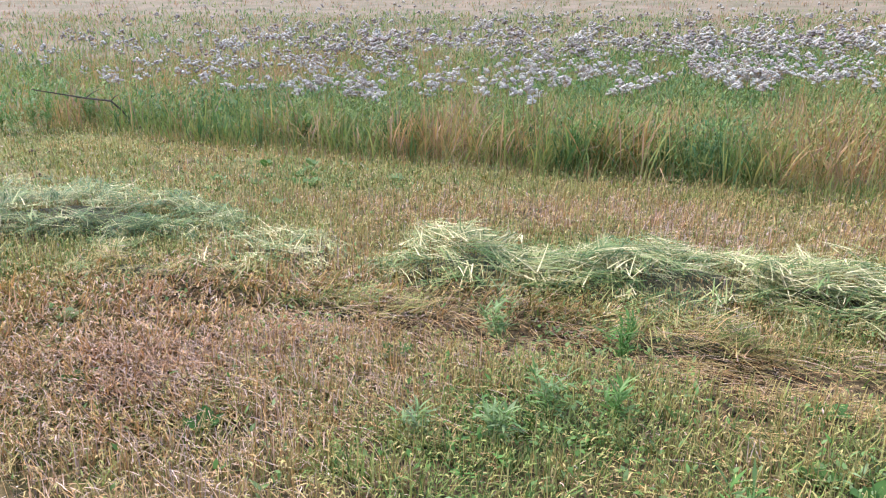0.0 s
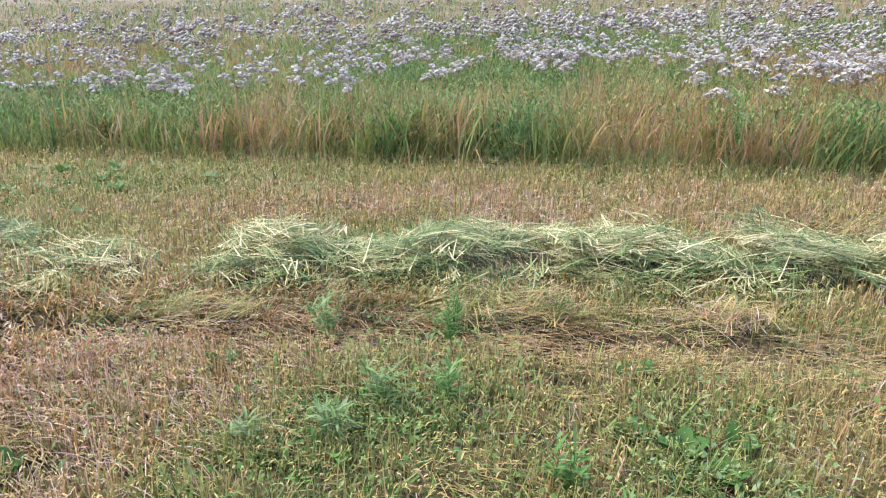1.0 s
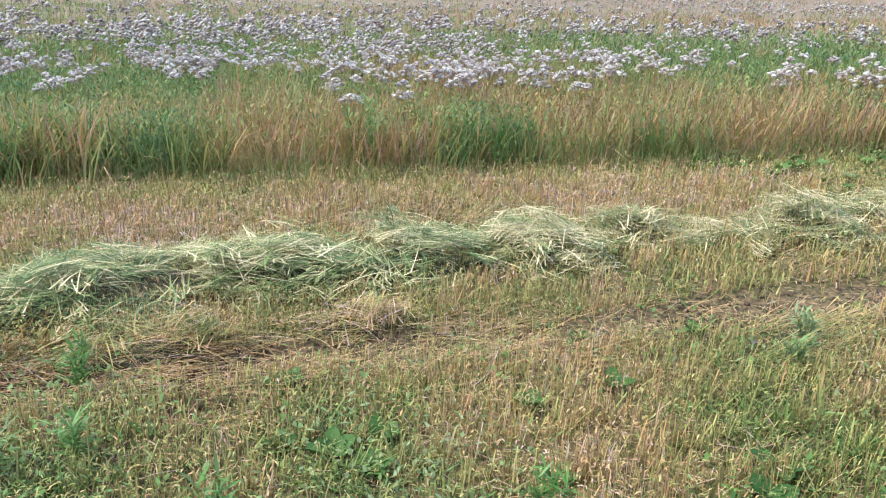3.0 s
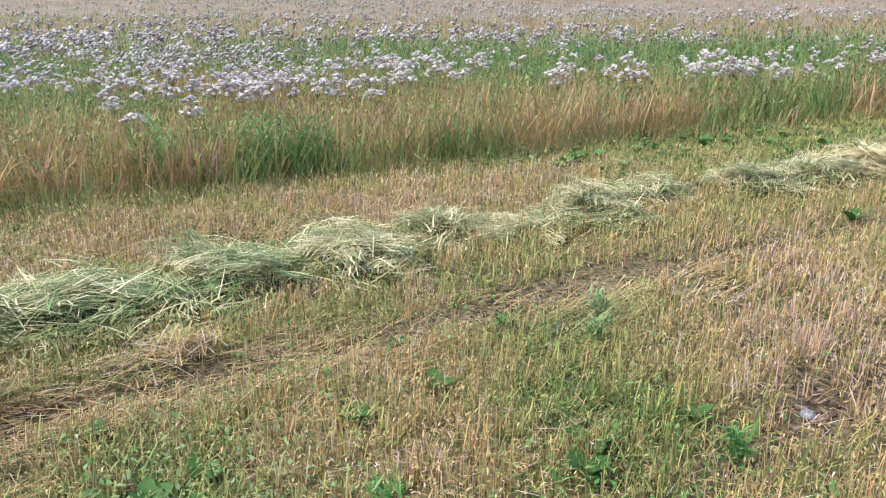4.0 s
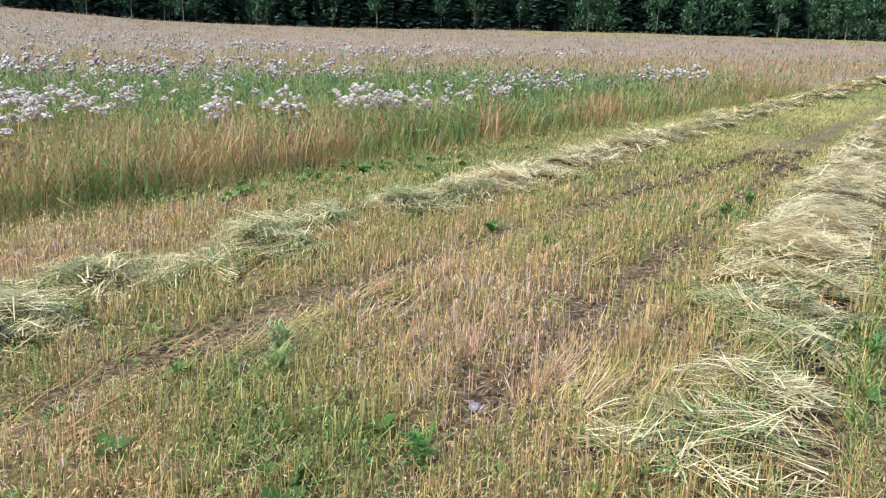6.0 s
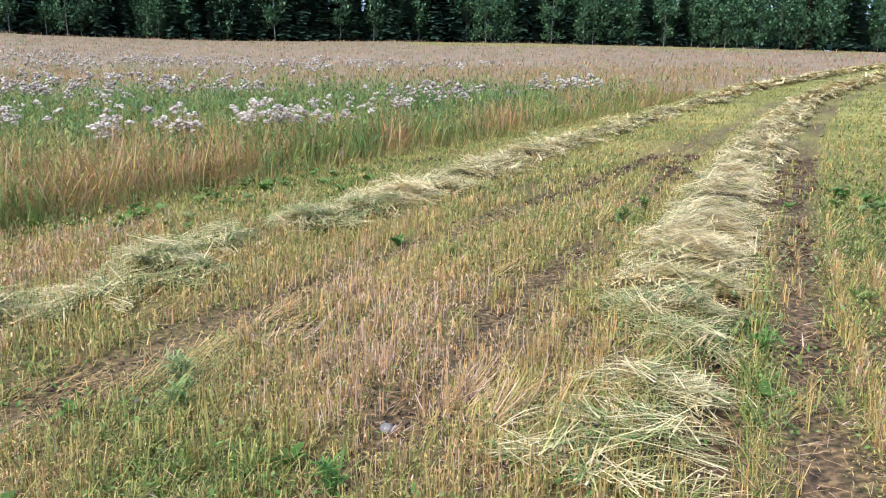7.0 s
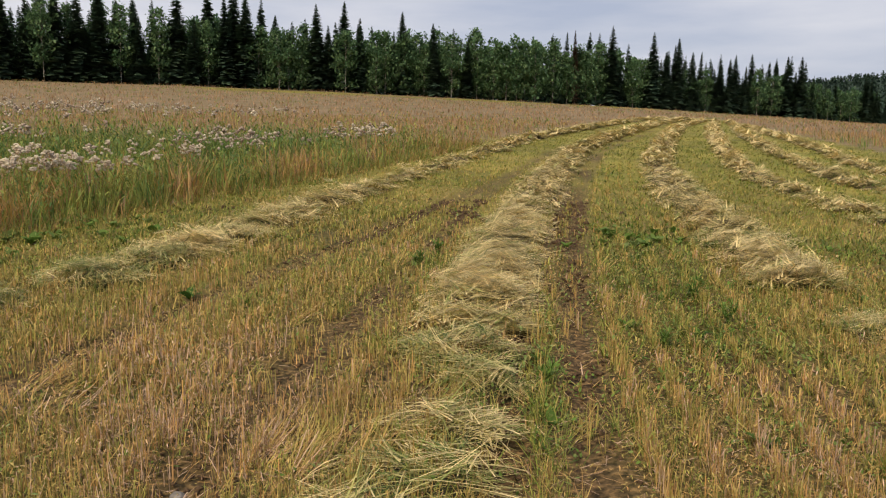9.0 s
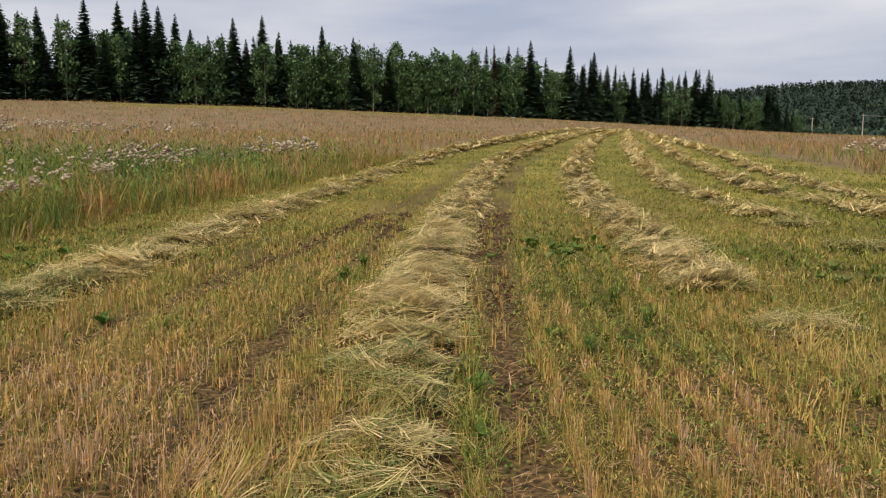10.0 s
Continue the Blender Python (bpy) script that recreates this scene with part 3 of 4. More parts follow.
# first row: separate heaps near by, a continuous swath farther on
HEAPS = [(-4.45, -5.0, 0.6, 1.15, 0.25, 3600, 0.32), (-4.25, -3.0, 0.4, 0.55, 0.09, 600, 0.6), (-4.3, -1.6, 0.45, 0.55, 0.19, 1300, 0.48), (-4.35, -0.4, 0.55, 0.85, 0.22, 2400, 0.52),
         (-4.35, 0.5, 0.5, 0.5, 0.2, 1500, 0.54), (-4.3, 1.3, 0.48, 0.52, 0.22, 1500, 0.46), (-4.2, 2.15, 0.42, 0.36, 0.19, 1300, 0.66), (-4.35, 3.05, 0.3, 0.36, 0.15, 800, 0.6), (-4.1, 3.5, 0.36, 0.3, 0.08, 500, 0.7), (-4.0, 4.2, 0.42, 0.45, 0.18, 1300, 0.62), (-4.15, 5.1, 0.3, 0.35, 0.15, 700, 0.6),
         (-3.8, 6.2, 0.42, 0.45, 0.18, 1100, 0.6), (-3.6, 7.0, 0.4, 0.4, 0.16, 900, 0.6)]
for hx, hy, ha, hb, hh, hn, hr in HEAPS:
    hay_heap(hx, hy, ha, hb, hh, 0.0, int(hn * 0.9), hr - (0.13 if hr < 0.55 else 0.08), 0.0068, (0.15, 0.36),
             "greenish freshly cut hay heaped on stubble" if hr < 0.52 else "dry pale yellow hay heaped on stubble", along=1.2)
for hx, hy, ha, hb, hh in [(-3.5, -0.2, 0.16, 0.42, 0.15), (-3.45, -1.9, 0.14, 0.4, 0.12), (-3.55, -3.6, 0.2, 0.5, 0.16), (-3.45, 0.75, 0.14, 0.3, 0.11)]:
    hay_heap(hx, hy, ha, hb, hh * 0.8, 0.0, 300, 0.52, 0.0042, (0.12, 0.28), "brown dry grass pressed down beside the heaps", along=-0.5, stems=STUBBLE)
windrow(0, 7.3, 94, 0.85, 0.2, 320, 0.95, "long windrow of dry hay beside the uncut meadow", 0.54)
hay_heap(-0.42, 2.85, 0.40, 0.34, 0.12, 0.0, 480, 0.56, 0.0052, (0.14, 0.36), "dry straw-coloured hay heap at the end of a windrow", along=0.2)
hay_heap(-0.28, 3.45, 0.3, 0.2, 0.10, 0.0, 330, 0.7, 0.0055, (0.14, 0.34), "thin scatter of hay between two heaps", along=0.1)
hay_heap(-0.38, 4.6, 0.38, 0.24, 0.13, 0.0, 700, 0.62, 0.0065, (0.14, 0.34), "pale green hay heap in a windrow", along=0.1)
hay_heap(-0.2, 4.1, 0.26, 0.22, 0.10, 0.0, 350, 0.5, 0.0065, (0.15, 0.35), "small green tuft of cut grass in a windrow", along=0.1)
windrow(1, 5.2, 94, 0.78, 0.21, 350, 0.95, "long thick windrow of dry hay between wheel tracks", 0.42)
hay_heap(2.75, 5.5, 0.4, 0.26, 0.09, 0.2, 600, 0.64, 0.005, (0.2, 0.42), "small flat heap of hay on green stubble", along=0.2)
windrow(2, 6.7, 94, 0.78, 0.18, 270, 0.95, "windrow of dry hay winding across the stubble", 0.46)
hay_heap(5.3, 9.1, 0.55, 0.3, 0.08, 0.2, 450, 0.62, 0.007, (0.2, 0.45), "thin flat heap of hay on green stubble", along=0.2)
hay_heap(5.4, 11.2, 0.45, 0.32, 0.14, 0.2, 500, 0.64, 0.008, (0.2, 0.45), "small heap of dry hay on stubble", along=0.2)
windrow(3, 12.2, 94, 0.6, 0.15, 200, 1.0, "thin windrow of dry hay on yellow-green stubble", 0.5)
windrow(4, 12, 94, 0.55, 0.14, 190, 1.0, "thin broken windrow of dry hay on stubble", 0.52)
windrow(5, 13, 72, 0.55, 0.14, 180, 1.0, "outermost thin windrow of dry hay", 0.48)

# ---------------------------------------------------------------- uncut meadow
DEEP_GREEN = [(-30, 2, 14, 7, 0.35), (-26, 17, 12, 6, 0.22), (-12, 32, 7, 12, 0.22), (-9, 12, 3, 5, 0.12), (-14, 22, 8, 8, 0.2), (-8, 27, 5, 8, 0.15), (-20, 10, 8, 4, 0.2), (-14, -9, 4, 4, 0.2), (-48, -16, 20, 20, 0.35), (-22, -2, 6, 8, 0.2), (-26, 14, 8, 6, 0.25), (-18, 24, 8, 6, 0.3), (-8, 22, 4, 8, 0.25), (-8.0, -0.8, 0.7, 1.1, 0.45), (-8.0, 1.9, 0.5, 0.6, 0.4), (-9.8, -7.0, 1.6, 1.8, 0.8), (-7.6, -0.2, 0.5, 0.5, 0.3), (-7.3, 3.0, 0.35, 0.4, 0.3), (-9, -3, 1.5, 1.5, 0.25), (-6.3, 8.8, 0.7, 1.2, 0.35),
              (-14, 13, 3, 4, 0.25), (-10, 17, 4, 5, 0.25), (-22, 19, 7, 6, 0.25), (-20, 30, 8, 10, 0.15), (-6.5, 13, 1.5, 3, 0.25), (-13, -3, 4, 6, 0.1)]
DRY = [(-8.0, 0.4, 0.6, 0.7, 0.3), (-7.4, 4.4, 0.8, 2.0, 0.3), (-7.8, 5.6, 2.0, 2.0, 0.25), (-8.6, -3.6, 0.5, 0.6, 0.2), (-8.6, -5.6, 0.6, 0.7, 0.2), (-15, 5, 5, 4, 0.22), (-12, 50, 14, 20, 0.25), (-45, 60, 40, 40, 0.3), (5, 85, 30, 30, 0.25)]


def build_meadow():
    rings = [(6, 10.5, 58, 7, 0.0105, 0.06), (10.5, 16, 26, 7, 0.013, 0.1), (16, 28, 10, 7, 0.016, 0.15), (28, 60, 2.2, 6, 0.018, 0.25), (60, 165, 0.3, 5, 0.05, 0.5), (165, 268, 0.12, 5, 0.09, 0.8)]
    for r0, r1, dens, k, w, spread in rings:
        a0, a1 = (-148, 40) if r0 < 100 else (-75, 40)
        x, y = scatter(r0, r1, dens, a0, a1)
        x = x + rng.normal(0, 0.12, len(x))
        keep = ~mown(x, y)
        x, y = x[keep], y[keep]
        n = len(x)
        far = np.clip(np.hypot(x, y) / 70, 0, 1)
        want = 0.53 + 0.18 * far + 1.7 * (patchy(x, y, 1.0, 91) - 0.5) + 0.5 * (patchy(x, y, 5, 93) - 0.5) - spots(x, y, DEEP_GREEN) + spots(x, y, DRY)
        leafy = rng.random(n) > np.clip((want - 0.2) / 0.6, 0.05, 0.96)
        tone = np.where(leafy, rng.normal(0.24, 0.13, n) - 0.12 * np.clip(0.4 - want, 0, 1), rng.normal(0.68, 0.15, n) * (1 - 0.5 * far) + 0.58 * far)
        tall = (0.75 + 0.5 * patchy(x, y, 1.1, 95)) * np.where(leafy, 0.92, 1.0)
        side = rng.uniform(0, 6.28, n)
        x, y, t = tufts(x, y, k, spread)
        n = len(x)
        lf = leafy[t]
        length = rng.uniform(0.38, 0.80, n) * tall[t] * np.clip(1.25 - np.hypot(x, y) / 110, 0.65, 1)
        base = np.stack([x, y, surface(x, y) - 0.02], -1)
        width = w * rng.uniform(0.6, 1.3, n) * np.where(lf, 1.5, 0.9)
        ripe = tone[t] + rng.normal(0, 0.05, n)
        turn = side[t] + rng.normal(0, 1.2, n)
        lean, bend = np.abs(rng.normal(0.16, 0.2, n)), np.abs(rng.normal(0.6, 0.6, n))
        segs = 3 if r0 < 8 else 2
        for sel, shape, what in ((lf, (0.6, 1.0, 0.8, 0.12), "green leafy tall meadow grass, uncut"), (~lf, (0.35, 0.35, 1.5, 0.35), "dry uncut grass with reddish tan seed heads")):
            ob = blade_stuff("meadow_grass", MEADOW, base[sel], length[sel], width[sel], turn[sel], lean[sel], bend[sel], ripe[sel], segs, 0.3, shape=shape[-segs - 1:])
            tagged(ob, what, "meadow grass", kind="stuff")

    # short growth at the meadow's foot
    y = rng.uniform(-13, 30, 30000)
    x = edge_left(y) + 0.2 - 2.6 * rng.random(len(y)) ** 1.3
    n = len(x)
    rp = np.where(rng.random(n) < 0.5, 0.3, 0.68) + 0.3 * (patchy(x, y, 0.8, 131) - 0.5) + rng.normal(0, 0.1, n)
    ob = blade_stuff("short_grass", MEADOW, np.stack([x, y, surface(x, y) - 0.02], -1), rng.uniform(0.1, 0.36, n), rng.uniform(0.006, 0.013, n) * np.clip(np.hypot(x, y) / 9, 1, 3), rng.uniform(0, 6.28, n),
                     np.abs(rng.normal(0.25, 0.25, n)), rng.uniform(0, 1.2, n), rp, 2, 0.2)
    tagged(ob, "short green and dry grass along the mown edge", "grass", kind="stuff")
    # leaves of herbs among the grass
    for r0, r1, dens, size in ((6.5, 10.5, 1900, 0.052), (10.5, 16, 420, 0.075), (16, 30, 70, 0.12), (30, 60, 10, 0.2)):
        x, y = scatter(r0, r1, dens)
        want = 0.55 + 1.7 * (patchy(x, y, 1.0, 91) - 0.5) + 0.5 * (patchy(x, y, 5, 93) - 0.5) - spots(x, y, DEEP_GREEN) + spots(x, y, DRY)
        keep = (x < edge_left(y) - 0.05) & (rng.random(len(x)) < np.clip(0.95 - want, 0.2, 0.9))
        x, y, want = x[keep], y[keep], want[keep]
        n = len(x)
        base = np.stack([x, y, surface(x, y) + 0.62 * rng.random(n) ** 0.8], -1)
        ob = blade_stuff("meadow_herbs", MEADOW, base, size * rng.uniform(0.7, 1.6, n), size * rng.uniform(0.2, 0.45, n), rng.uniform(0, 6.28, n), rng.uniform(0.2, 1.5, n), rng.uniform(0, 0.9, n),
                         np.clip(0.08 + 0.42 * want + rng.normal(0, 0.12, n), 0, 0.8), 2, 0.1, None, (0.4, 1.0, 0.1))
        tagged(ob, "green leaves of herbs among the uncut grass", "meadow herbs", kind="stuff")


build_meadow()

# ---------------------------------------------------------------- flowers of the meadow
FLOWER_PATCHES = [(-14.5, -9, 3, 3, 1.2), (-17, -6, 4, 4, 1.2), (-10.5, -3.8, 1.2, 1.5, 1.98), (-15, -2, 4, 3, 1.1), (-20, 1, 6, 4, 1.1), (-11, 3.2, 2, 1.6, 1.0), (-9.2, 3.4, 1, 1.2, 1.98), (-19, 6, 4, 3, 0.9),
                  (-14, 9, 2, 1.5, 1.1), (-19, 17, 3, 2, 1.08), (-28, 21, 4, 2, 0.96), (-8.1, 8.4, 0.8, 1, 1.98), (-11.5, 6.5, 1.5, 1.5, 1.76), (-7, 10.6, 0.6, 1.5, 1.98), (-6.3, 12.2, 0.5, 0.8, 1.76),
                  (-7.4, 18.5, 0.9, 1.5, 1.98), (-6.3, 15.2, 0.7, 1, 1.98), (-5.5, 21.6, 0.5, 1.2, 1.76), (-5.2, 26, 0.6, 1.5, 1.76), (-26, 46, 10, 7, 0.84), (-16, 20, 2, 2, 0.72), (-24, 24.5, 3, 2, 0.84), (-9, -6.2, 0.8, 1.2, 1.1),
                  (15.5, 24.5, 2, 1.8, 1.2), (18, 27, 3, 2, 0.96), (-35, 8, 10, 12, 0.8), (-30, -10, 12, 12, 1.0), (-45, -10, 15, 20, 0.45), (-12, -7.5, 2, 2, 0.9), (-70, 38, 30, 16, 0.6), (-45, 45, 12, 8, 0.84), (-42, 20, 10, 6, 0.9)]


def flower_places(r0, r1, density):
    x, y = scatter(r0, r1, density)
    inset = np.where(y < 5, 1.5, 0.7)
    ok = ((x < edge_left(y) - inset) | (x > edge_right(y) + 0.8)) & (rng.random(len(x)) < np.clip(spots(x, y, FLOWER_PATCHES), 0, 1) * np.clip(3.6 * (patchy(x, y, 1.1, 97) - 0.4), 0.35 * (spots(x, y, FLOWER_PATCHES) > 1.2) * (y > 5), 1.1))
    return x[ok], y[ok]


OCTA = np.array([[1, 0, 0], [-1, 0, 0], [0, 1, 0], [0, -1, 0], [0, 0, 1], [0, 0, -1]], float)
OCTA_F = np.array([[0, 2, 4], [2, 1, 4], [1, 3, 4], [3, 0, 4], [2, 0, 5], [1, 2, 5], [3, 1, 5], [0, 3, 5]])


def puffs(centres, size, ripe):
    """Small soft tufts, one at each place, each turned and stretched its own way."""
    n = len(centres)
    stretch = rng.uniform(0.6, 1.3, (n, 6, 1)) * np.array([1, 1, 0.75])
    v = centres[:, None, :] + OCTA[None] * stretch * np.reshape(size, (-1, 1, 1))
    f = (np.arange(n) * 6)[:, None, None] + OCTA_F[None]
    return v.reshape(-1, 3), f.reshape(-1, 3), np.repeat(ripe, 6)


def flower_plant(height):
    """A tall branching stem; its branches end at several heights in small domes of tufted heads."""
    thing = new("flowering_plant")
    b, l, tn, ln, bd, heads = [(0, 0, -0.02)], [height * 0.85], [0.0], [0.03], [0.05], []
    domes = int(rng.integers(3, 5))
    for k in range(domes):
        az = k * 6.28 / domes + rng.uniform(-0.5, 0.5)
        an = rng.uniform(0.15, 0.6)
        z = height * rng.uniform(0.5, 0.72)
        top = height * (1.0 if k == 0 else rng.uniform(0.76, 0.98))
        le = (top - z) / math.cos(an)
        b.append((0, 0, z)), l.append(le), tn.append(az), ln.append(an), bd.append(-0.05)
        cx, cy = math.cos(az) * math.sin(an) * le, math.sin(az) * math.sin(an) * le
        for i in range(int(rng.integers(4, 6))):
            a, r = i * 2.4 + rng.uniform(-0.5, 0.5), 0.04 * math.sqrt(i) * rng.uniform(0.8, 1.2)
            heads.append((cx + r * math.cos(a), cy + r * math.sin(a), top - 9.0 * r * r + rng.uniform(-0.02, 0.015)))
            reach = math.hypot(r, 0.09)
            b.append((cx, cy, top - 0.09)), l.append(reach), tn.append(a), ln.append(math.atan2(r, 0.08)), bd.append(0.0)
    stems = len(b)
    for k in range(12):
        b.append((0, 0, height * rng.uniform(0.2, 0.75))), l.append(rng.uniform(0.08, 0.16)), tn.append(rng.uniform(0, 6.28)), ln.append(rng.uniform(0.7, 1.2)), bd.append(0.6)
    b, l, tn, ln, bd = (np.array(v, float) for v in (b, l, tn, ln, bd))
    blade_stuff("stem", MEADOW, b[:stems], l[:stems], np.full(stems, 0.007), tn[:stems], ln[:stems], bd[:stems], np.full(stems, 0.9), 3, 0.5, thing)
    blade_stuff("foliage", HERB, b[stems:], l[stems:], np.full(12, 0.03), tn[stems:], ln[stems:], bd[stems:], np.full(12, 0.5), 3, 0.4, thing)
    for hx, hy, hz in heads:
        bm = bmesh.new()
        bmesh.ops.create_icosphere(bm, subdivisions=2, radius=1.0)
        wide = rng.uniform(0.022, 0.042)
        for p in bm.verts:
            d = p.co.normalized()
            bump = 0.75 + 0.9 * noise.noise(d * 2.2 + Vector((hx * 90, hy * 90, hz * 9))) + 0.6 * abs(noise.noise(d * 6.0 + Vector((hz * 50, hx * 50, 0))))
            p.co = Vector((d.x * wide * bump + hx, d.y * wide * bump + hy, d.z * wide * 0.75 * bump + hz + 0.01))
        head = part("flower_head", bm, FLUFF, thing)
        tone = head.data.attributes.new("ripe", "FLOAT", "POINT")
        tone.data.foreach_set("value", np.full(len(head.data.vertices), rng.uniform(0.1, 1.0), np.float32))
    return tagged(thing, "tall green-stemmed plant with fluffy pinkish white flower heads", "wildflower", "meadow wildflowers")


def build_flowers():
    kinds = [flower_plant(h) for h in (0.66, 0.74, 0.82, 0.9, 1.0, 0.78, 0.86, 0.94)]
    x, y = flower_places(7, 16.5, 4.7)
    order = np.argsort(np.hypot(x, y))
    x, y = x[order], y[order]
    near = min(len(x), 280)
    for i in range(near):
        m = Matrix.Translation((x[i], y[i], float(land(x[i], y[i])))) @ pose(0, 0, 0, rng.normal(0, 4), rng.normal(0, 4), rng.uniform(0, 360))
        if i < len(kinds):
            kinds[i].matrix_basis = m
        else:
            copy_thing(kinds[i % len(kinds)], m)
    fx, fy = flower_places(16.5, 34, 4.6)
    gx, gy = flower_places(34, 130, 1.1)
    x, y = np.concatenate([x[near:], fx, gx]), np.concatenate([y[near:], fy, gy])
    far = np.clip(np.hypot(x, y) / 14, 1, 2.4)
    base = np.stack([x, y, land(x, y)], -1)
    n = len(x)
    high = rng.uniform(0.66, 1.02, n)
    t = np.repeat(np.arange(n), 8)
    m = len(t)
    rr, aa = np.sqrt(rng.random(m)) * 0.15, rng.uniform(0, 6.28, m)
    c = base[t] + np.stack([rr * np.cos(aa), rr * np.sin(aa), high[t] - 5 * rr * rr - rng.uniform(-0.03, 0.14, m)], -1)
    v, f, rp = puffs(c, rng.uniform(0.022, 0.044, m) * far[t], (0.1 + 0.7 * rng.random(n))[t] + rng.uniform(-0.1, 0.3, m))
    ob = link_mesh("far_flower_heads", v, f, FLUFF, None, {"ripe": rp})
    tagged(ob, "distant fluffy pinkish white flower heads over the meadow", "wildflowers", kind="stuff")
    ob = blade_stuff("far_flower_stems", HERB, base, high, 0.012 * far, rng.uniform(0, 6.28, n), np.abs(rng.normal(0, 0.05, n)), np.full(n, 0.05), np.full(n, 0.5), 2, 0.4)
    tagged(ob, "distant green stems of meadow flowers", "wildflower stems", kind="stuff")


build_flowers()



def build_clods():
    """Crumbs of soil turned up in the wheel ruts and on the bare spots."""
    x, y = scatter(1.6, 13, 480)
    keep = mown(x, y) & (rng.random(len(x)) < 0.9 * np.clip(bare(x, y) - 0.25, 0, 1))
    x, y = x[keep], y[keep]
    n = len(x)
    size = rng.uniform(0.006, 0.024, n) * np.where(rng.random(n) < 0.06, 1.7, 1) * np.clip(np.hypot(x, y) / 6, 1, 2)
    v, f, rp = puffs(np.stack([x, y, surface(x, y) + size * 0.2], -1), size, np.zeros(n))
    ob = link_mesh("soil_clods", v, f, SOIL)
    tagged(ob, "dark brown crumbs of soil lying in wheel ruts", "soil", kind="stuff")


build_clods()

# ---------------------------------------------------------------- weeds in the stubble
TALL = [(-7.75, -0.95, 0.75), (-7.65, -1.5, 0.6), (-7.3, 1.75, 0.75), (-7.4, 2.5, 0.55), (-7.8, -0.4, 0.65), (-8.2, -10.0, 0.8), (-8.7, -10.3, 0.85), (-9.3, -10.0, 0.7), (-8.5, -10.9, 0.9), (-7.1, 3.4, 0.5), (-8.4, -5.4, 0.55)]
LEAF_SHAPE = (0.25, 0.85, 1.0, 0.75, 0.1)


def weed(x, y, leaves, size, tone, upright, label):
    thing = new("broadleaf_weed")
    thing.location = (x, y, float(surface(np.array([x]), np.array([y]))[0]))
    for k in range(leaves):
        a = k * 6.28 / leaves + rng.uniform(-0.5, 0.5)
        stem = rng.uniform(0.03, 0.09)
        ln = rng.uniform(0.35, 1.0) * (1 - upright) + 0.2
        base = np.array([[math.cos(a) * 0.01, math.sin(a) * 0.01, stem * 0.3]])
        le = size * rng.uniform(0.4, 0.8)
        v, q, m = blades(base, np.array([le]), np.array([le * rng.uniform(0.6, 0.8)]), np.array([a]), np.array([ln]), np.array([rng.uniform(0.5, 1.1)]), 4, 0.1, LEAF_SHAPE)
        mid = (v[0::2] + v[1::2]) / 2 - np.array([0, 0, le * 0.05])
        v = np.concatenate([v, mid])
        q = np.array([f for i in range(4) for f in ([2 * i, 10 + i, 11 + i, 2 * i + 2], [10 + i, 2 * i + 1, 2 * i + 3, 11 + i])])
        link_mesh("leaf", v, q, HERB, thing, {"ripe": np.full(len(v), tone)}, True)
    return tagged(thing, label, "weed", "weeds in the stubble")


for wx, wy, wn, wsz, wt in [(-2.9, -1.52, 6, 0.13, 0.15), (-2.94, 0.31, 7, 0.14, 0.2), (-2.71, -0.21, 4, 0.13, 0.45), (-2.35, 0.4, 8, 0.15, 0.35), (-2.19, 0.5, 8, 0.14, 0.3), (-2.8, 2.32, 6, 0.13, 0.25), (-2.43, 1.22, 6, 0.14, 0.25),
                           (-1.73, 1.84, 7, 0.15, 0.15), (-1.6, 1.7, 7, 0.15, 0.15), (-2.46, 0.23, 6, 0.12, 0.4), (-2.4, 0.6, 6, 0.12, 0.4), (-2.99, 1.81, 5, 0.12, 0.1), (-2.44, 1.65, 6, 0.12, 0.3), (-6.66, -4.3, 8, 0.2, 0.3),
                           (1.2, 3.44, 7, 0.15, 0.3), (0.82, 5.35, 6, 0.13, 0.3), (1.29, 5.18, 8, 0.14, 0.15), (-2.73, 5.79, 7, 0.16, 0.1), (-3.4, 7.35, 6, 0.16, 0.1), (-2.2, -2.75, 5, 0.14, 0.2), (-2.05, -1.95, 5, 0.13, 0.15),
                           (-2.75, -3.4, 5, 0.12, 0.8), (-1.62, 2.3, 6, 0.13, 0.3), (-1.95, 1.1, 6, 0.12, 0.4), (0.2, 3.6, 6, 0.11, 0.3), (0.15, 4.6, 6, 0.1, 0.3)]:
    weed(wx, wy, wn, wsz, wt, 0.4, "broad-leaved dark green weed growing in stubble" if wt < 0.28 else "broad-leaved bright green weed growing in stubble")


for wx, wy, wr, wn in [(-6.55, 5.3, 0.45, 9), (-6.2, 7.7, 0.5, 8), (-5.5, 8.5, 0.6, 8), (-6.6, -4.2, 0.7, 6), (-7.5, -0.3, 0.4, 4), (1.35, 9.0, 0.5, 7), (-5.9, 6.4, 0.4, 4), (4.0, 7.2, 0.8, 6)]:
    for k in range(int(wn * 3.2)):
        weed(wx + rng.normal(0, wr), wy + rng.normal(0, wr), 6, rng.uniform(0.11, 0.2), rng.uniform(0.2, 0.8), 0.5, "broad-leaved green weed at the foot of the meadow" if wx < -4 else "broad-leaved green weed growing in stubble")


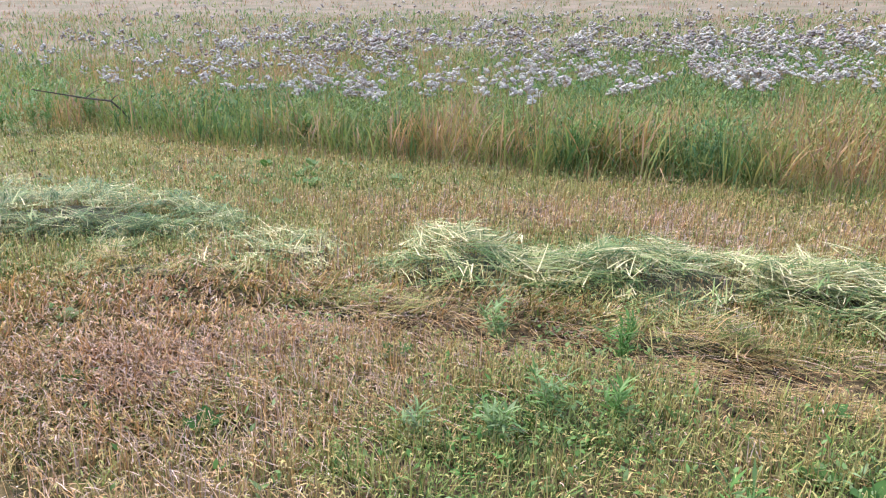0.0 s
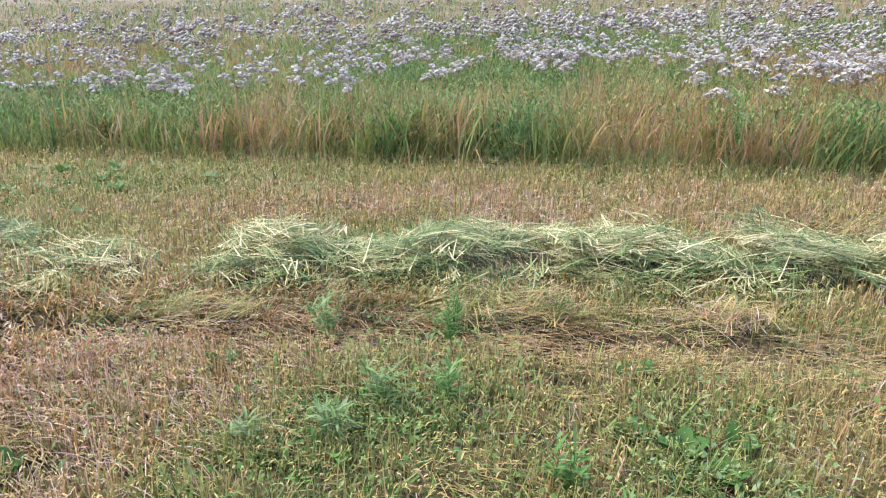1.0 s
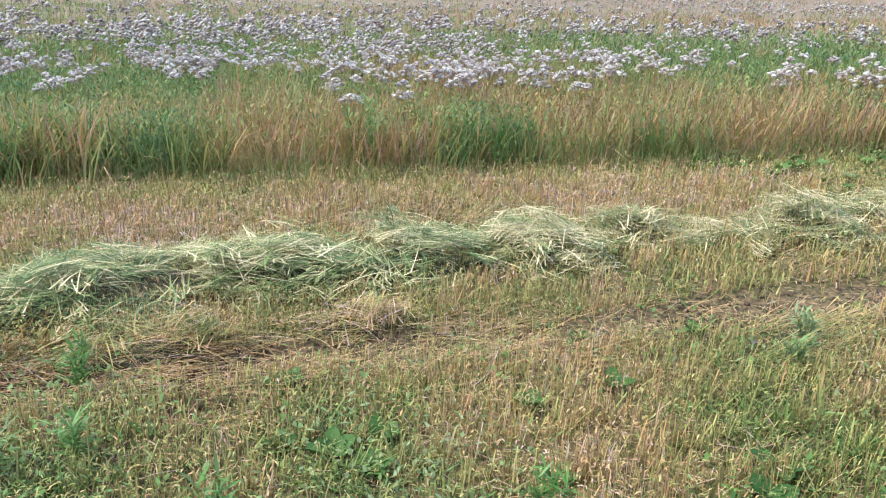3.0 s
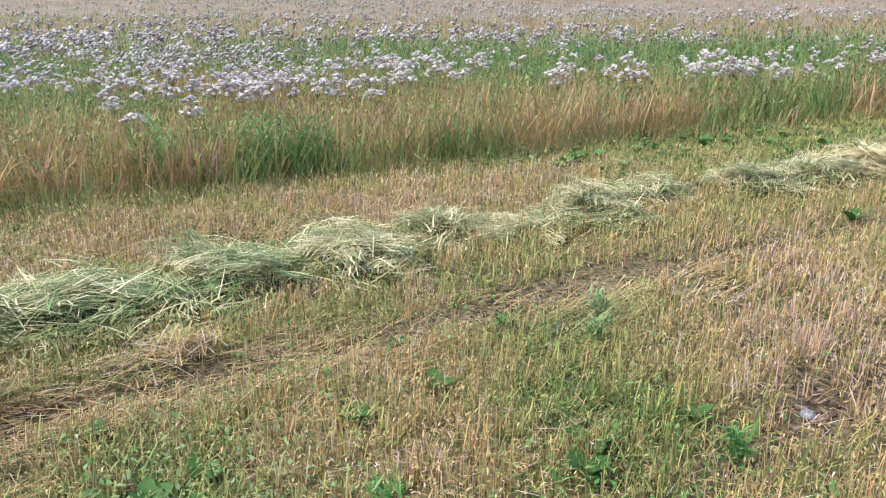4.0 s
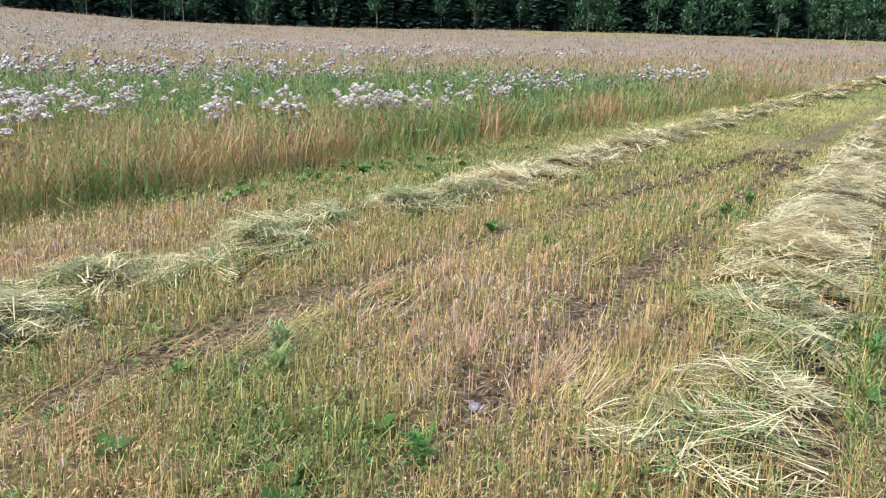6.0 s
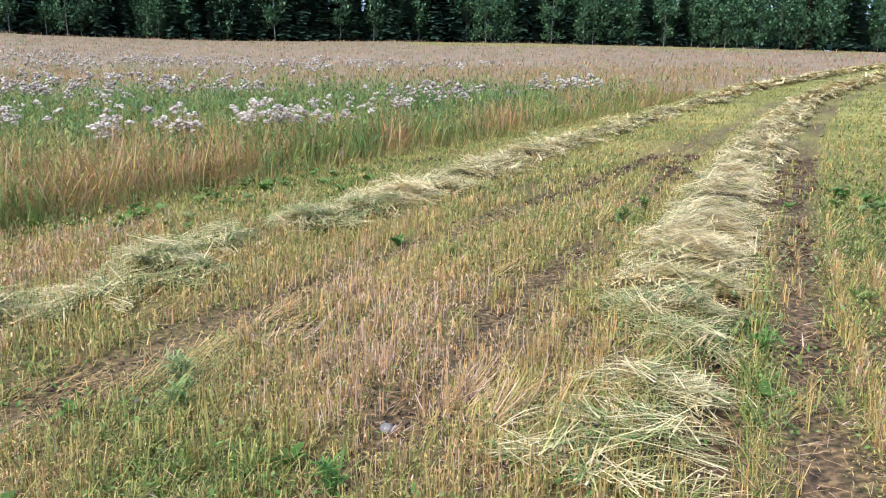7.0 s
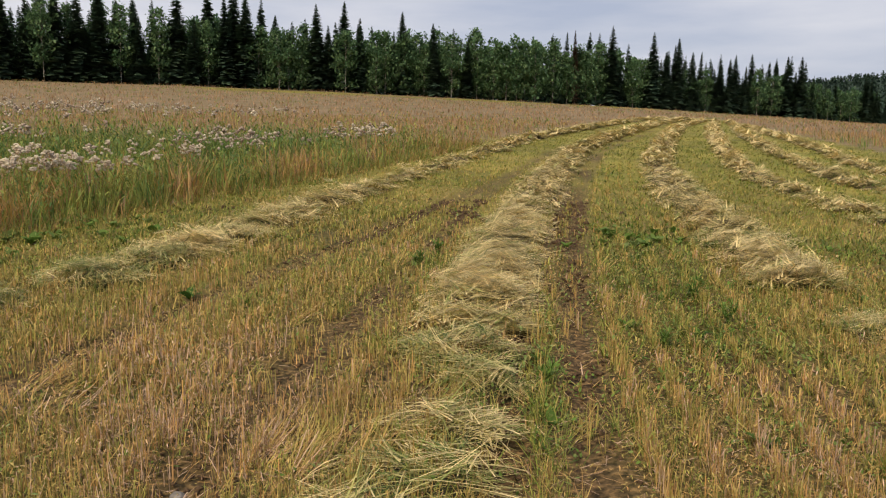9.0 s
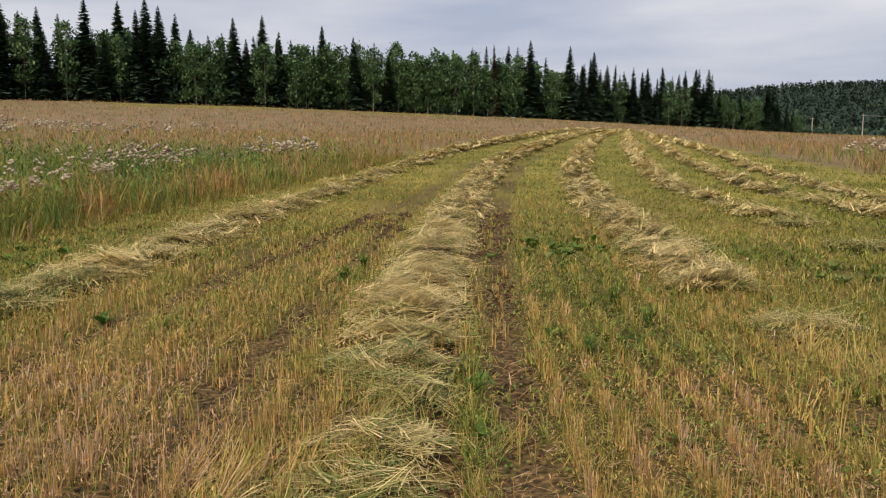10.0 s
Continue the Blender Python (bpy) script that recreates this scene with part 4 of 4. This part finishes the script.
def feathery_weed(x, y, height, count, tone, label, leaf=1.0):
    thing = new("feathery_weed")
    z0 = float(surface(np.array([x]), np.array([y]))[0])
    thing.location = (x, y, z0)
    k = 6
    st = np.zeros((k, 3))
    turn, lean = rng.uniform(0, 6.28, k), rng.uniform(0.1, 0.5, k)
    ln = height * rng.uniform(0.7, 1.1, k)
    for i in range(k):
        blade_stuff("stalk", HERB, st[i:i + 1], ln[i:i + 1], np.array([0.006]), turn[i:i + 1], lean[i:i + 1], np.array([0.1]), np.array([tone]), 2, 0.5, thing)
    t = rng.integers(0, k, count)
    f = rng.uniform(0.2, 1.0, count) * ln[t]
    base = np.stack([np.cos(turn[t]) * np.sin(lean[t]) * f, np.sin(turn[t]) * np.sin(lean[t]) * f, np.cos(lean[t]) * f], -1)
    blade_stuff("foliage", HERB, base, leaf * rng.uniform(0.04, 0.10, count), leaf * rng.uniform(0.006, 0.014, count), rng.uniform(0, 6.28, count), rng.uniform(0.5, 1.4, count), rng.uniform(0, 0.6, count),
                tone + rng.normal(0, 0.1, count), 2, 0.15, thing, (0.4, 1.0, 0.1))
    return tagged(thing, label, "weed", "feathery weeds")


for wx, wy, wh, wc, wt in [(-2.33, -0.87, 0.2, 110, 0.85), (-2.59, -0.72, 0.22, 110, 0.75), (-2.6, -0.45, 0.2, 110, 0.6), (-3.32, -1.11, 0.3, 160, 0.8), (-3.25, -0.5, 0.25, 120, 0.4), (-2.25, -1.15, 0.16, 90, 0.9),
                           (-2.5, 2.75, 0.2, 120, 0.9), (-2.3, 2.5, 0.18, 100, 0.8), (-1.75, 0.95, 0.2, 110, 0.4), (-1.8, 0.2, 0.2, 110, 0.5), (-2.05, 0.0, 0.2, 110, 0.5), (-1.35, 2.2, 0.16, 90, 0.4), (0.2, 4.2, 0.12, 80, 0.5),
                           (1.0, 4.9, 0.16, 100, 0.5), (1.5, 6.3, 0.18, 120, 0.4), (1.6, 5.6, 0.18, 120, 0.5), (-1.0, 7.3, 0.2, 130, 0.3), (-0.85, 7.8, 0.2, 130, 0.3)]:
    feathery_weed(wx, wy, wh, wc, wt, "grey-green feathery weed growing in stubble" if wt > 0.6 else "bushy green weed growing in stubble")


# tall thistles standing along the front of the meadow
for wx, wy, wh in TALL:
    for k in range(2):
        feathery_weed(wx - 0.25 + rng.normal(0, 0.22), wy + rng.normal(0, 0.22), wh * rng.uniform(0.75, 1.1), 230, rng.uniform(0.3, 0.7), "tall green thistle at the front of the meadow", 1.5)


def build_herbs():
    """Low leafy growth under the stubble and along the meadow's foot."""
    for r0, r1, dens, size in ((1.6, 5, 800, 0.024), (5, 10, 280, 0.026), (10, 22, 40, 0.04)):
        x, y = scatter(r0, r1, dens)
        keep = mown(x + 0.3, y) & (rng.random(len(x)) < np.clip(0.1 + 0.9 * spots(x, y, GREENS) + 1.4 * (patchy(x, y, 0.7, 101) - 0.55), 0.03, 1))
        x, y = x[keep], y[keep]
        n = len(x)
        base = np.stack([x, y, surface(x, y) + rng.uniform(0.0, 0.09, n)], -1)
        ob = blade_stuff("low_herbs", HERB, base, size * rng.uniform(0.8, 1.8, n), size * rng.uniform(0.4, 0.9, n), rng.uniform(0, 6.28, n), rng.uniform(0.5, 1.4, n), rng.uniform(0, 0.8, n),
                         0.1 + 1.0 * patchy(x, y, 0.6, 103), 2, 0.1, None, (0.5, 1.0, 0.1))
        tagged(ob, "low green leafy weeds among the stubble", "weeds", kind="stuff")


build_herbs()


def fallen_branch(points, thick, label):
    """A crooked dead stick with side twigs."""
    thing = new("fallen_branch")
    thing.location = points[0]

    def limb(name, pts, r0, r1):
        bm = bmesh.new()
        rings = []
        for i, p in enumerate(pts):
            r = r0 + (r1 - r0) * i / (len(pts) - 1)
            d = (pts[min(i + 1, len(pts) - 1)] - pts[max(i - 1, 0)]).normalized()
            u = d.cross(Vector((0, 0, 1))).normalized()
            v = u.cross(d)
            rings.append([bm.verts.new(p + (u * math.cos(k) + v * math.sin(k)) * r) for k in (0, 1.05, 2.09, 3.14, 4.19, 5.24)])
        for a, b in zip(rings, rings[1:]):
            for k in range(6):
                bm.faces.new((a[k], a[(k + 1) % 6], b[(k + 1) % 6], b[k]))
        bm.faces.new(rings[0][::-1]), bm.faces.new(rings[-1])
        part(name, bm, BARK, thing)

    base = Vector(points[0])
    main = [Vector(p) - base for p in points]
    limb("stick", main, thick, thick * 0.4)
    for i, off in ((1, Vector((0.1, 0.25, 0.12))), (2, Vector((-0.15, 0.2, 0.15)))):
        limb("twig", [main[i], main[i] + off * 0.5 + Vector((0, 0, 0.02)), main[i] + off], thick * 0.5, thick * 0.2)
    return tagged(thing, label, "branch")


BRANCH = [(-9.35, -8.75), (-9.0, -9.0), (-8.75, -9.25), (-8.5, -9.5), (-8.25, -9.75)]
fallen_branch([(bx, by, float(land(bx, by)) + bz) for (bx, by), bz in zip(BRANCH, (0.02, 0.5, 0.56, 0.64, 0.72))], 0.02, "dark dead branch lying on grass at the meadow's edge")


def stone(x, y, size, label):
    bm = bmesh.new()
    bmesh.ops.create_icosphere(bm, subdivisions=2, radius=size)
    for v in bm.verts:
        v.co *= 1 + 0.25 * noise.noise(v.co * 1.3 / size + Vector((x * 7, y * 7, 0)))
        v.co.z *= 0.6
    me = bpy.data.meshes.new("stone")
    bm.to_mesh(me)
    bm.free()
    me.materials.append(STONE)
    ob = new("stone", me)
    ob.location = (x, y, float(surface(np.array([x]), np.array([y]))[0]) + size * 0.2)
    tagged(ob, label, "stone", "stones on the soil")


stone(-1.39, 2.76, 0.034, "pale grey stone lying on bare soil")
stone(0.74, 5.22, 0.03, "small white stone among green weeds")
stone(-2.55, 3.05, 0.022, "small pale stone in a wheel rut")
stone(-2.62, 2.55, 0.02, "small pale pebble in a wheel rut")
stone(1.5, 4.32, 0.018, "small white pebble among stubble")
stone(-5.62, 3.55, 0.035, "pale stone lying in stubble")

# ---------------------------------------------------------------- the wood


def trunk_mesh(name, height, radius, material, parent):
    k, rings = 7, 6
    f = np.linspace(0, 1, rings)
    a = np.arange(k) * 6.28318 / k
    bendx, bendy = rng.normal(0, 0.15), rng.normal(0, 0.15)
    v = np.array([[radius * (1 - 0.93 * q) * math.cos(b) + bendx * math.sin(q * 3), radius * (1 - 0.93 * q) * math.sin(b) + bendy * math.sin(q * 3), -0.3 + q * (height + 0.3)] for q in f for b in a])
    q = np.array([[i * k + j, i * k + (j + 1) % k, (i + 1) * k + (j + 1) % k, (i + 1) * k + j] for i in range(rings - 1) for j in range(k)])
    return link_mesh(name, v, q, material, parent, None, True)


def spruce(height, spread, needles, label, dense=1.0):
    """A spire of drooping whorled boughs, each a few ragged sprays."""
    thing = new("spruce")
    trunk_mesh("trunk", height, 0.16, BARK, thing)
    n = int(62 * height * dense)
    f = rng.random(n) ** 0.9
    z = 0.9 + f * (height - 0.9)
    reach = spread * 1.35 * (1 - f) ** 0.75 * rng.uniform(0.5, 1.1, n) + 0.08
    a = rng.uniform(0, 6.28, n)
    drop = 1.75 + 0.25 * (1 - f) + rng.normal(0, 0.12, n)
    base = np.stack([0 * a, 0 * a, z], -1)
    wide = (reach * rng.uniform(0.38, 0.65, n) + 0.16) / dense ** 0.5
    rp = rng.uniform(0.1, 0.9, n)
    blade_stuff("crown", needles, base, reach, wide, a, drop, np.full(n, -0.3), rp, 2, 0.1, thing, (0.35, 1.0, 0.12))
    return tagged(thing, label, "tree", "trees of the wood")


def birch(height, spread, label, low=0.18, dense=1.0):
    """Pale trunk with limbs, and a loose crown of many small leaf clumps gathered on boughs."""
    thing = new("birch")
    trunk_mesh("trunk", height * 0.92, 0.085, BIRCH_BARK, thing)
    boughs = 62
    f = low + (1 - low) * rng.random(boughs) ** 0.8
    g = np.clip((f - low) / (1 - low), 0, 1)
    rad = 1.25 * spread * (np.sin(np.pi * np.clip(g * 0.82 + 0.16, 0, 1)) ** 0.7) * rng.uniform(0.4, 1.05, boughs)
    a = rng.uniform(0, 6.28, boughs)
    tip = np.stack([np.cos(a) * rad, np.sin(a) * rad, f * height + rng.normal(0, 0.3, boughs)], -1)
    limb_l = np.hypot(rad, rad * 0.8) + 0.1
    blade_stuff("limb", BIRCH_BARK, np.stack([0 * a, 0 * a, np.maximum(tip[:, 2] - rad * 0.8, 0.5)], -1), limb_l, np.full(boughs, 0.06), a, np.full(boughs, 0.85), np.full(boughs, 0.1), np.zeros(boughs), 2, 0.3, thing)
    k = int(28 * dense)
    t = np.repeat(np.arange(boughs), k)
    n = len(t)
    c = tip[t] + rng.normal(0, 1, (n, 3)) * np.array([0.62, 0.62, 0.6]) * (0.6 + 0.4 * rad[t] / spread)[:, None]
    size = rng.uniform(0.3, 0.66, n) / dense ** 0.5
    rp = (rng.random(boughs)[t] * 0.6 + rng.random(n) * 0.4)
    blade_stuff("crown", BIRCH, c, size, size * rng.uniform(0.6, 1.1, n), rng.uniform(0, 6.28, n), rng.uniform(0.3, 2.6, n), rng.normal(0, 0.5, n), rp, 1, 0.1, thing, (0.55, 0.8))
    return tagged(thing, label, "tree", "trees of the wood")


def build_wood():
    spruces = [spruce(h, w, SPRUCE, "dark green pointed spruce at the edge of the wood") for h, w in ((17, 2.5), (15.5, 2.2), (14, 2.1), (12.5, 1.9), (16, 1.7))]
    birches = [birch(h, w, "leafy green birch with a pale trunk at the wood's edge", lo) for h, w, lo in ((15.5, 2.3, 0.08), (14, 2.5, 0.05), (13, 2.0, 0.1), (16.5, 2.0, 0.15), (11.5, 2.4, 0.04))]
    back = [spruce(h, w, SPRUCE, "dark green pointed spruce inside the wood", 0.35) for h, w in ((17, 2.5), (14.5, 2.2), (16, 2.0))]
    back += [birch(h, w, "leafy green birch inside the wood", 0.2, 0.35) for h, w in ((15, 2.4), (13.5, 2.2))]
    dead = spruce(15.5, 1.2, DEAD, "dead spruce with reddish brown needles")
    used = set()

    def plant(kind, az, dist, scale):
        x, y = dist * math.sin(az), dist * math.cos(az)
        m = Matrix.Translation((x, y, float(land(x, y)) - 0.1)) @ pose(0, 0, 0, rng.normal(0, 1), rng.normal(0, 1), rng.uniform(0, 360)) @ Matrix.Scale(scale, 4)
        if kind.name in used:
            copy_thing(kind, m)
        else:
            used.add(kind.name)
            kind.matrix_basis = m

    for row, (off, step) in enumerate(((0.5, 2.9), (3.5, 2.8), (8, 3.0), (14, 3.2), (21, 3.6))):
        az = radians(-82)
        while az < radians(26):
            dist = float(np.interp(az, AZ, WOODS)) + off + rng.normal(0, 1.2)
            deg = math.degrees(az)
            share = float(np.interp(deg, [-60, -32, -20, -14, -6, 6, 9, 13, 20, 26], [0.55, 0.66, 0.62, 0.4, 0.15, 0.18, 0.5, 0.66, 0.62, 0.55]))
            if row > 1:
                share += 0.25
            shrink = float(np.interp(deg, [-60, -20, -10, 0, 8, 12, 19.8, 20.6, 24, 26], [1.10, 1.08, 1.01, 1.02, 0.98, 0.99, 1.0, 0.78, 0.76, 0.42]))
            kind = spruces[rng.integers(5)] if rng.random() < share else birches[rng.integers(5)]
            if row > 1:
                kind = back[rng.integers(3)] if rng.random() < share else back[3 + rng.integers(2)]
                shrink *= 0.95
            if kind in birches:
                shrink *= 1.0 if -14 < deg < 8 else 0.93
            plant(kind, az, dist, shrink * rng.uniform(0.82, 1.08))
            az += step * rng.uniform(0.6, 1.4) / dist
    plant(dead, radians(4.0), 176, 1.08)
    # low growth at the wood's foot
    n = 22000
    az = rng.uniform(radians(-82), radians(33), n)
    d = np.interp(az, AZ, WOODS) + 1 + 34 * rng.random(n)
    x, y = d * np.sin(az), d * np.cos(az)
    base = np.stack([x, y, land(x, y)], -1)
    ob = blade_stuff("undergrowth", SPRUCE, base + np.stack([0 * x, 0 * x, rng.random(n) * np.clip((d - np.interp(az, AZ, WOODS)) * 0.45, 0.8, np.where(az > radians(25.5), 2.5, 8.0))], -1), rng.uniform(0.7, 1.7, n), rng.uniform(0.7, 1.5, n), rng.uniform(0, 6.28, n), rng.uniform(0.2, 1.3, n), rng.normal(0, 0.4, n),
                     rng.uniform(0, 0.6, n), 2, 0.1, None, (0.5, 1.0, 0.2))
    tagged(ob, "dark leafy undergrowth at the foot of the wood", "undergrowth", kind="stuff")


build_wood()


def build_hill():
    """A wooded ridge beyond the field."""
    az = np.radians(np.linspace(12, 75, 64))
    rr = np.linspace(330, 900, 24)
    A, Rr = np.meshgrid(az, rr)
    crest = np.tan(np.radians(np.interp(np.degrees(A), [12, 19, 22, 25, 31, 40, 75], [4.2, 4.45, 4.7, 4.9, 4.8, 4.6, 4.2]))) * 760
    s = np.clip((Rr - 330) / 430, 0, 1)
    s = s * s * (3 - 2 * s)
    x, y = Rr * np.sin(A), Rr * np.cos(A)
    z = 6 + (crest - 6) * s + 5 * (patchy(x, y, 90, 111) - 0.5) * s
    n1 = len(az)
    i, j = np.meshgrid(np.arange(len(rr) - 1), np.arange(n1 - 1), indexing="ij")
    q = np.stack([i * n1 + j, i * n1 + j + 1, (i + 1) * n1 + j + 1, (i + 1) * n1 + j], -1).reshape(-1, 4)
    hill = link_mesh("hill", np.stack([x, y, z], -1).reshape(-1, 3), q, CANOPY, None, None, True)
    tagged(hill, "distant ridge covered with dark green forest", "hill", kind="structure")
    n = 5200
    a, r = rng.uniform(radians(14), radians(50), n), rng.uniform(345, 770, n)
    zz = np.interp(r, rr, np.arange(len(rr)))
    jj = np.clip(np.round((np.degrees(a) - 12) / 1.0).astype(int), 0, n1 - 1)
    lo = np.clip(np.floor(zz).astype(int), 0, len(rr) - 2)
    base_z = z[lo, jj] * (1 - (zz - lo)) + z[lo + 1, jj] * (zz - lo)
    cx, cy = r * np.sin(a), r * np.cos(a)
    t = np.repeat(np.arange(n), 18)
    m = len(t)
    h = rng.uniform(3, 6, n)
    pointed = rng.random(n) < 0.92
    f = rng.random(m)
    rad = np.where(pointed[t], 2.3 * (1 - f), 3.0 * np.sin(np.pi * np.clip(f * 0.8 + 0.2, 0, 1))) * np.sqrt(rng.random(m))
    aa = rng.uniform(0, 6.28, m)
    c = np.stack([cx[t] + rad * np.cos(aa), cy[t] + rad * np.sin(aa), base_z[t] + f * h[t]], -1)
    size = rng.uniform(0.8, 1.7, m)
    for sel, mat in ((pointed[t], CANOPY), (~pointed[t], SPRUCE)):
        k = int(sel.sum())
        ob = blade_stuff("hill_forest", mat, c[sel], size[sel], size[sel] * 0.8, rng.uniform(0, 6.28, k), rng.uniform(0.3, 2.2, k), rng.normal(0, 0.4, k), rng.random(n)[t][sel], 1, 0.1, None, (0.7, 0.8))
        tagged(ob, "far forest of mixed dark trees on the ridge", "forest", kind="stuff")


build_hill()


def utility_pole(az, dist, height):
    thing = new("utility_pole")
    x, y = dist * math.sin(radians(az)), dist * math.cos(radians(az))
    thing.location = (x, y, float(land(x, y)))
    bm = bmesh.new()
    bmesh.ops.create_cone(bm, cap_ends=True, segments=10, radius1=0.17, radius2=0.12, depth=height + 0.4, matrix=Matrix.Translation((0, 0, height / 2 - 0.2)))
    part("post", bm, POLE_WOOD, thing)
    bm = bmesh.new()
    bmesh.ops.create_cube(bm, size=1, matrix=Matrix.Translation((0, 0.14, height - 0.5)) @ Matrix.Diagonal((1.5, 0.1, 0.12, 1)))
    bmesh.ops.bevel(bm, geom=bm.edges[:], offset=0.015, segments=1, affect="EDGES")
    part("crossarm", bm, POLE_WOOD, thing)
    for dx in (-0.65, 0.65):
        bm = bmesh.new()
        bmesh.ops.create_cone(bm, cap_ends=True, segments=8, radius1=0.05, radius2=0.035, depth=0.16, matrix=Matrix.Translation((dx, 0.14, height - 0.36)))
        part("insulator", bm, STONE, thing, "pale porcelain insulator")
    return tagged(thing, "grey weathered wooden utility pole beyond the field", "utility pole", "utility poles")


poles = [utility_pole(29.5, 262, 7.0), utility_pole(26.45, 262, 5.6), utility_pole(36.5, 262, 7.0)]
for a, b, ha, hb in ((0, 2, 7.0, 7.0),):
    for dx in (-0.65, 0.65):
        cu = bpy.data.curves.new("cable", "CURVE")
        cu.dimensions, cu.bevel_depth = "3D", 0.03
        sp = cu.splines.new("POLY")
        sp.points.add(12)
        p, q = poles[a].location + Vector((dx, 0.14, ha - 0.28)), poles[b].location + Vector((dx, 0.14, hb - 0.28))
        for i in range(13):
            f = i / 12
            w = p.lerp(q, f) - Vector((0, 0, 3.2 * f * (1 - f)))
            sp.points[i].co = (*w, 1)
        cu.materials.append(WIRE)
        tagged(new("cable", cu), "thin dark cable strung between utility poles", "cable", "cables")
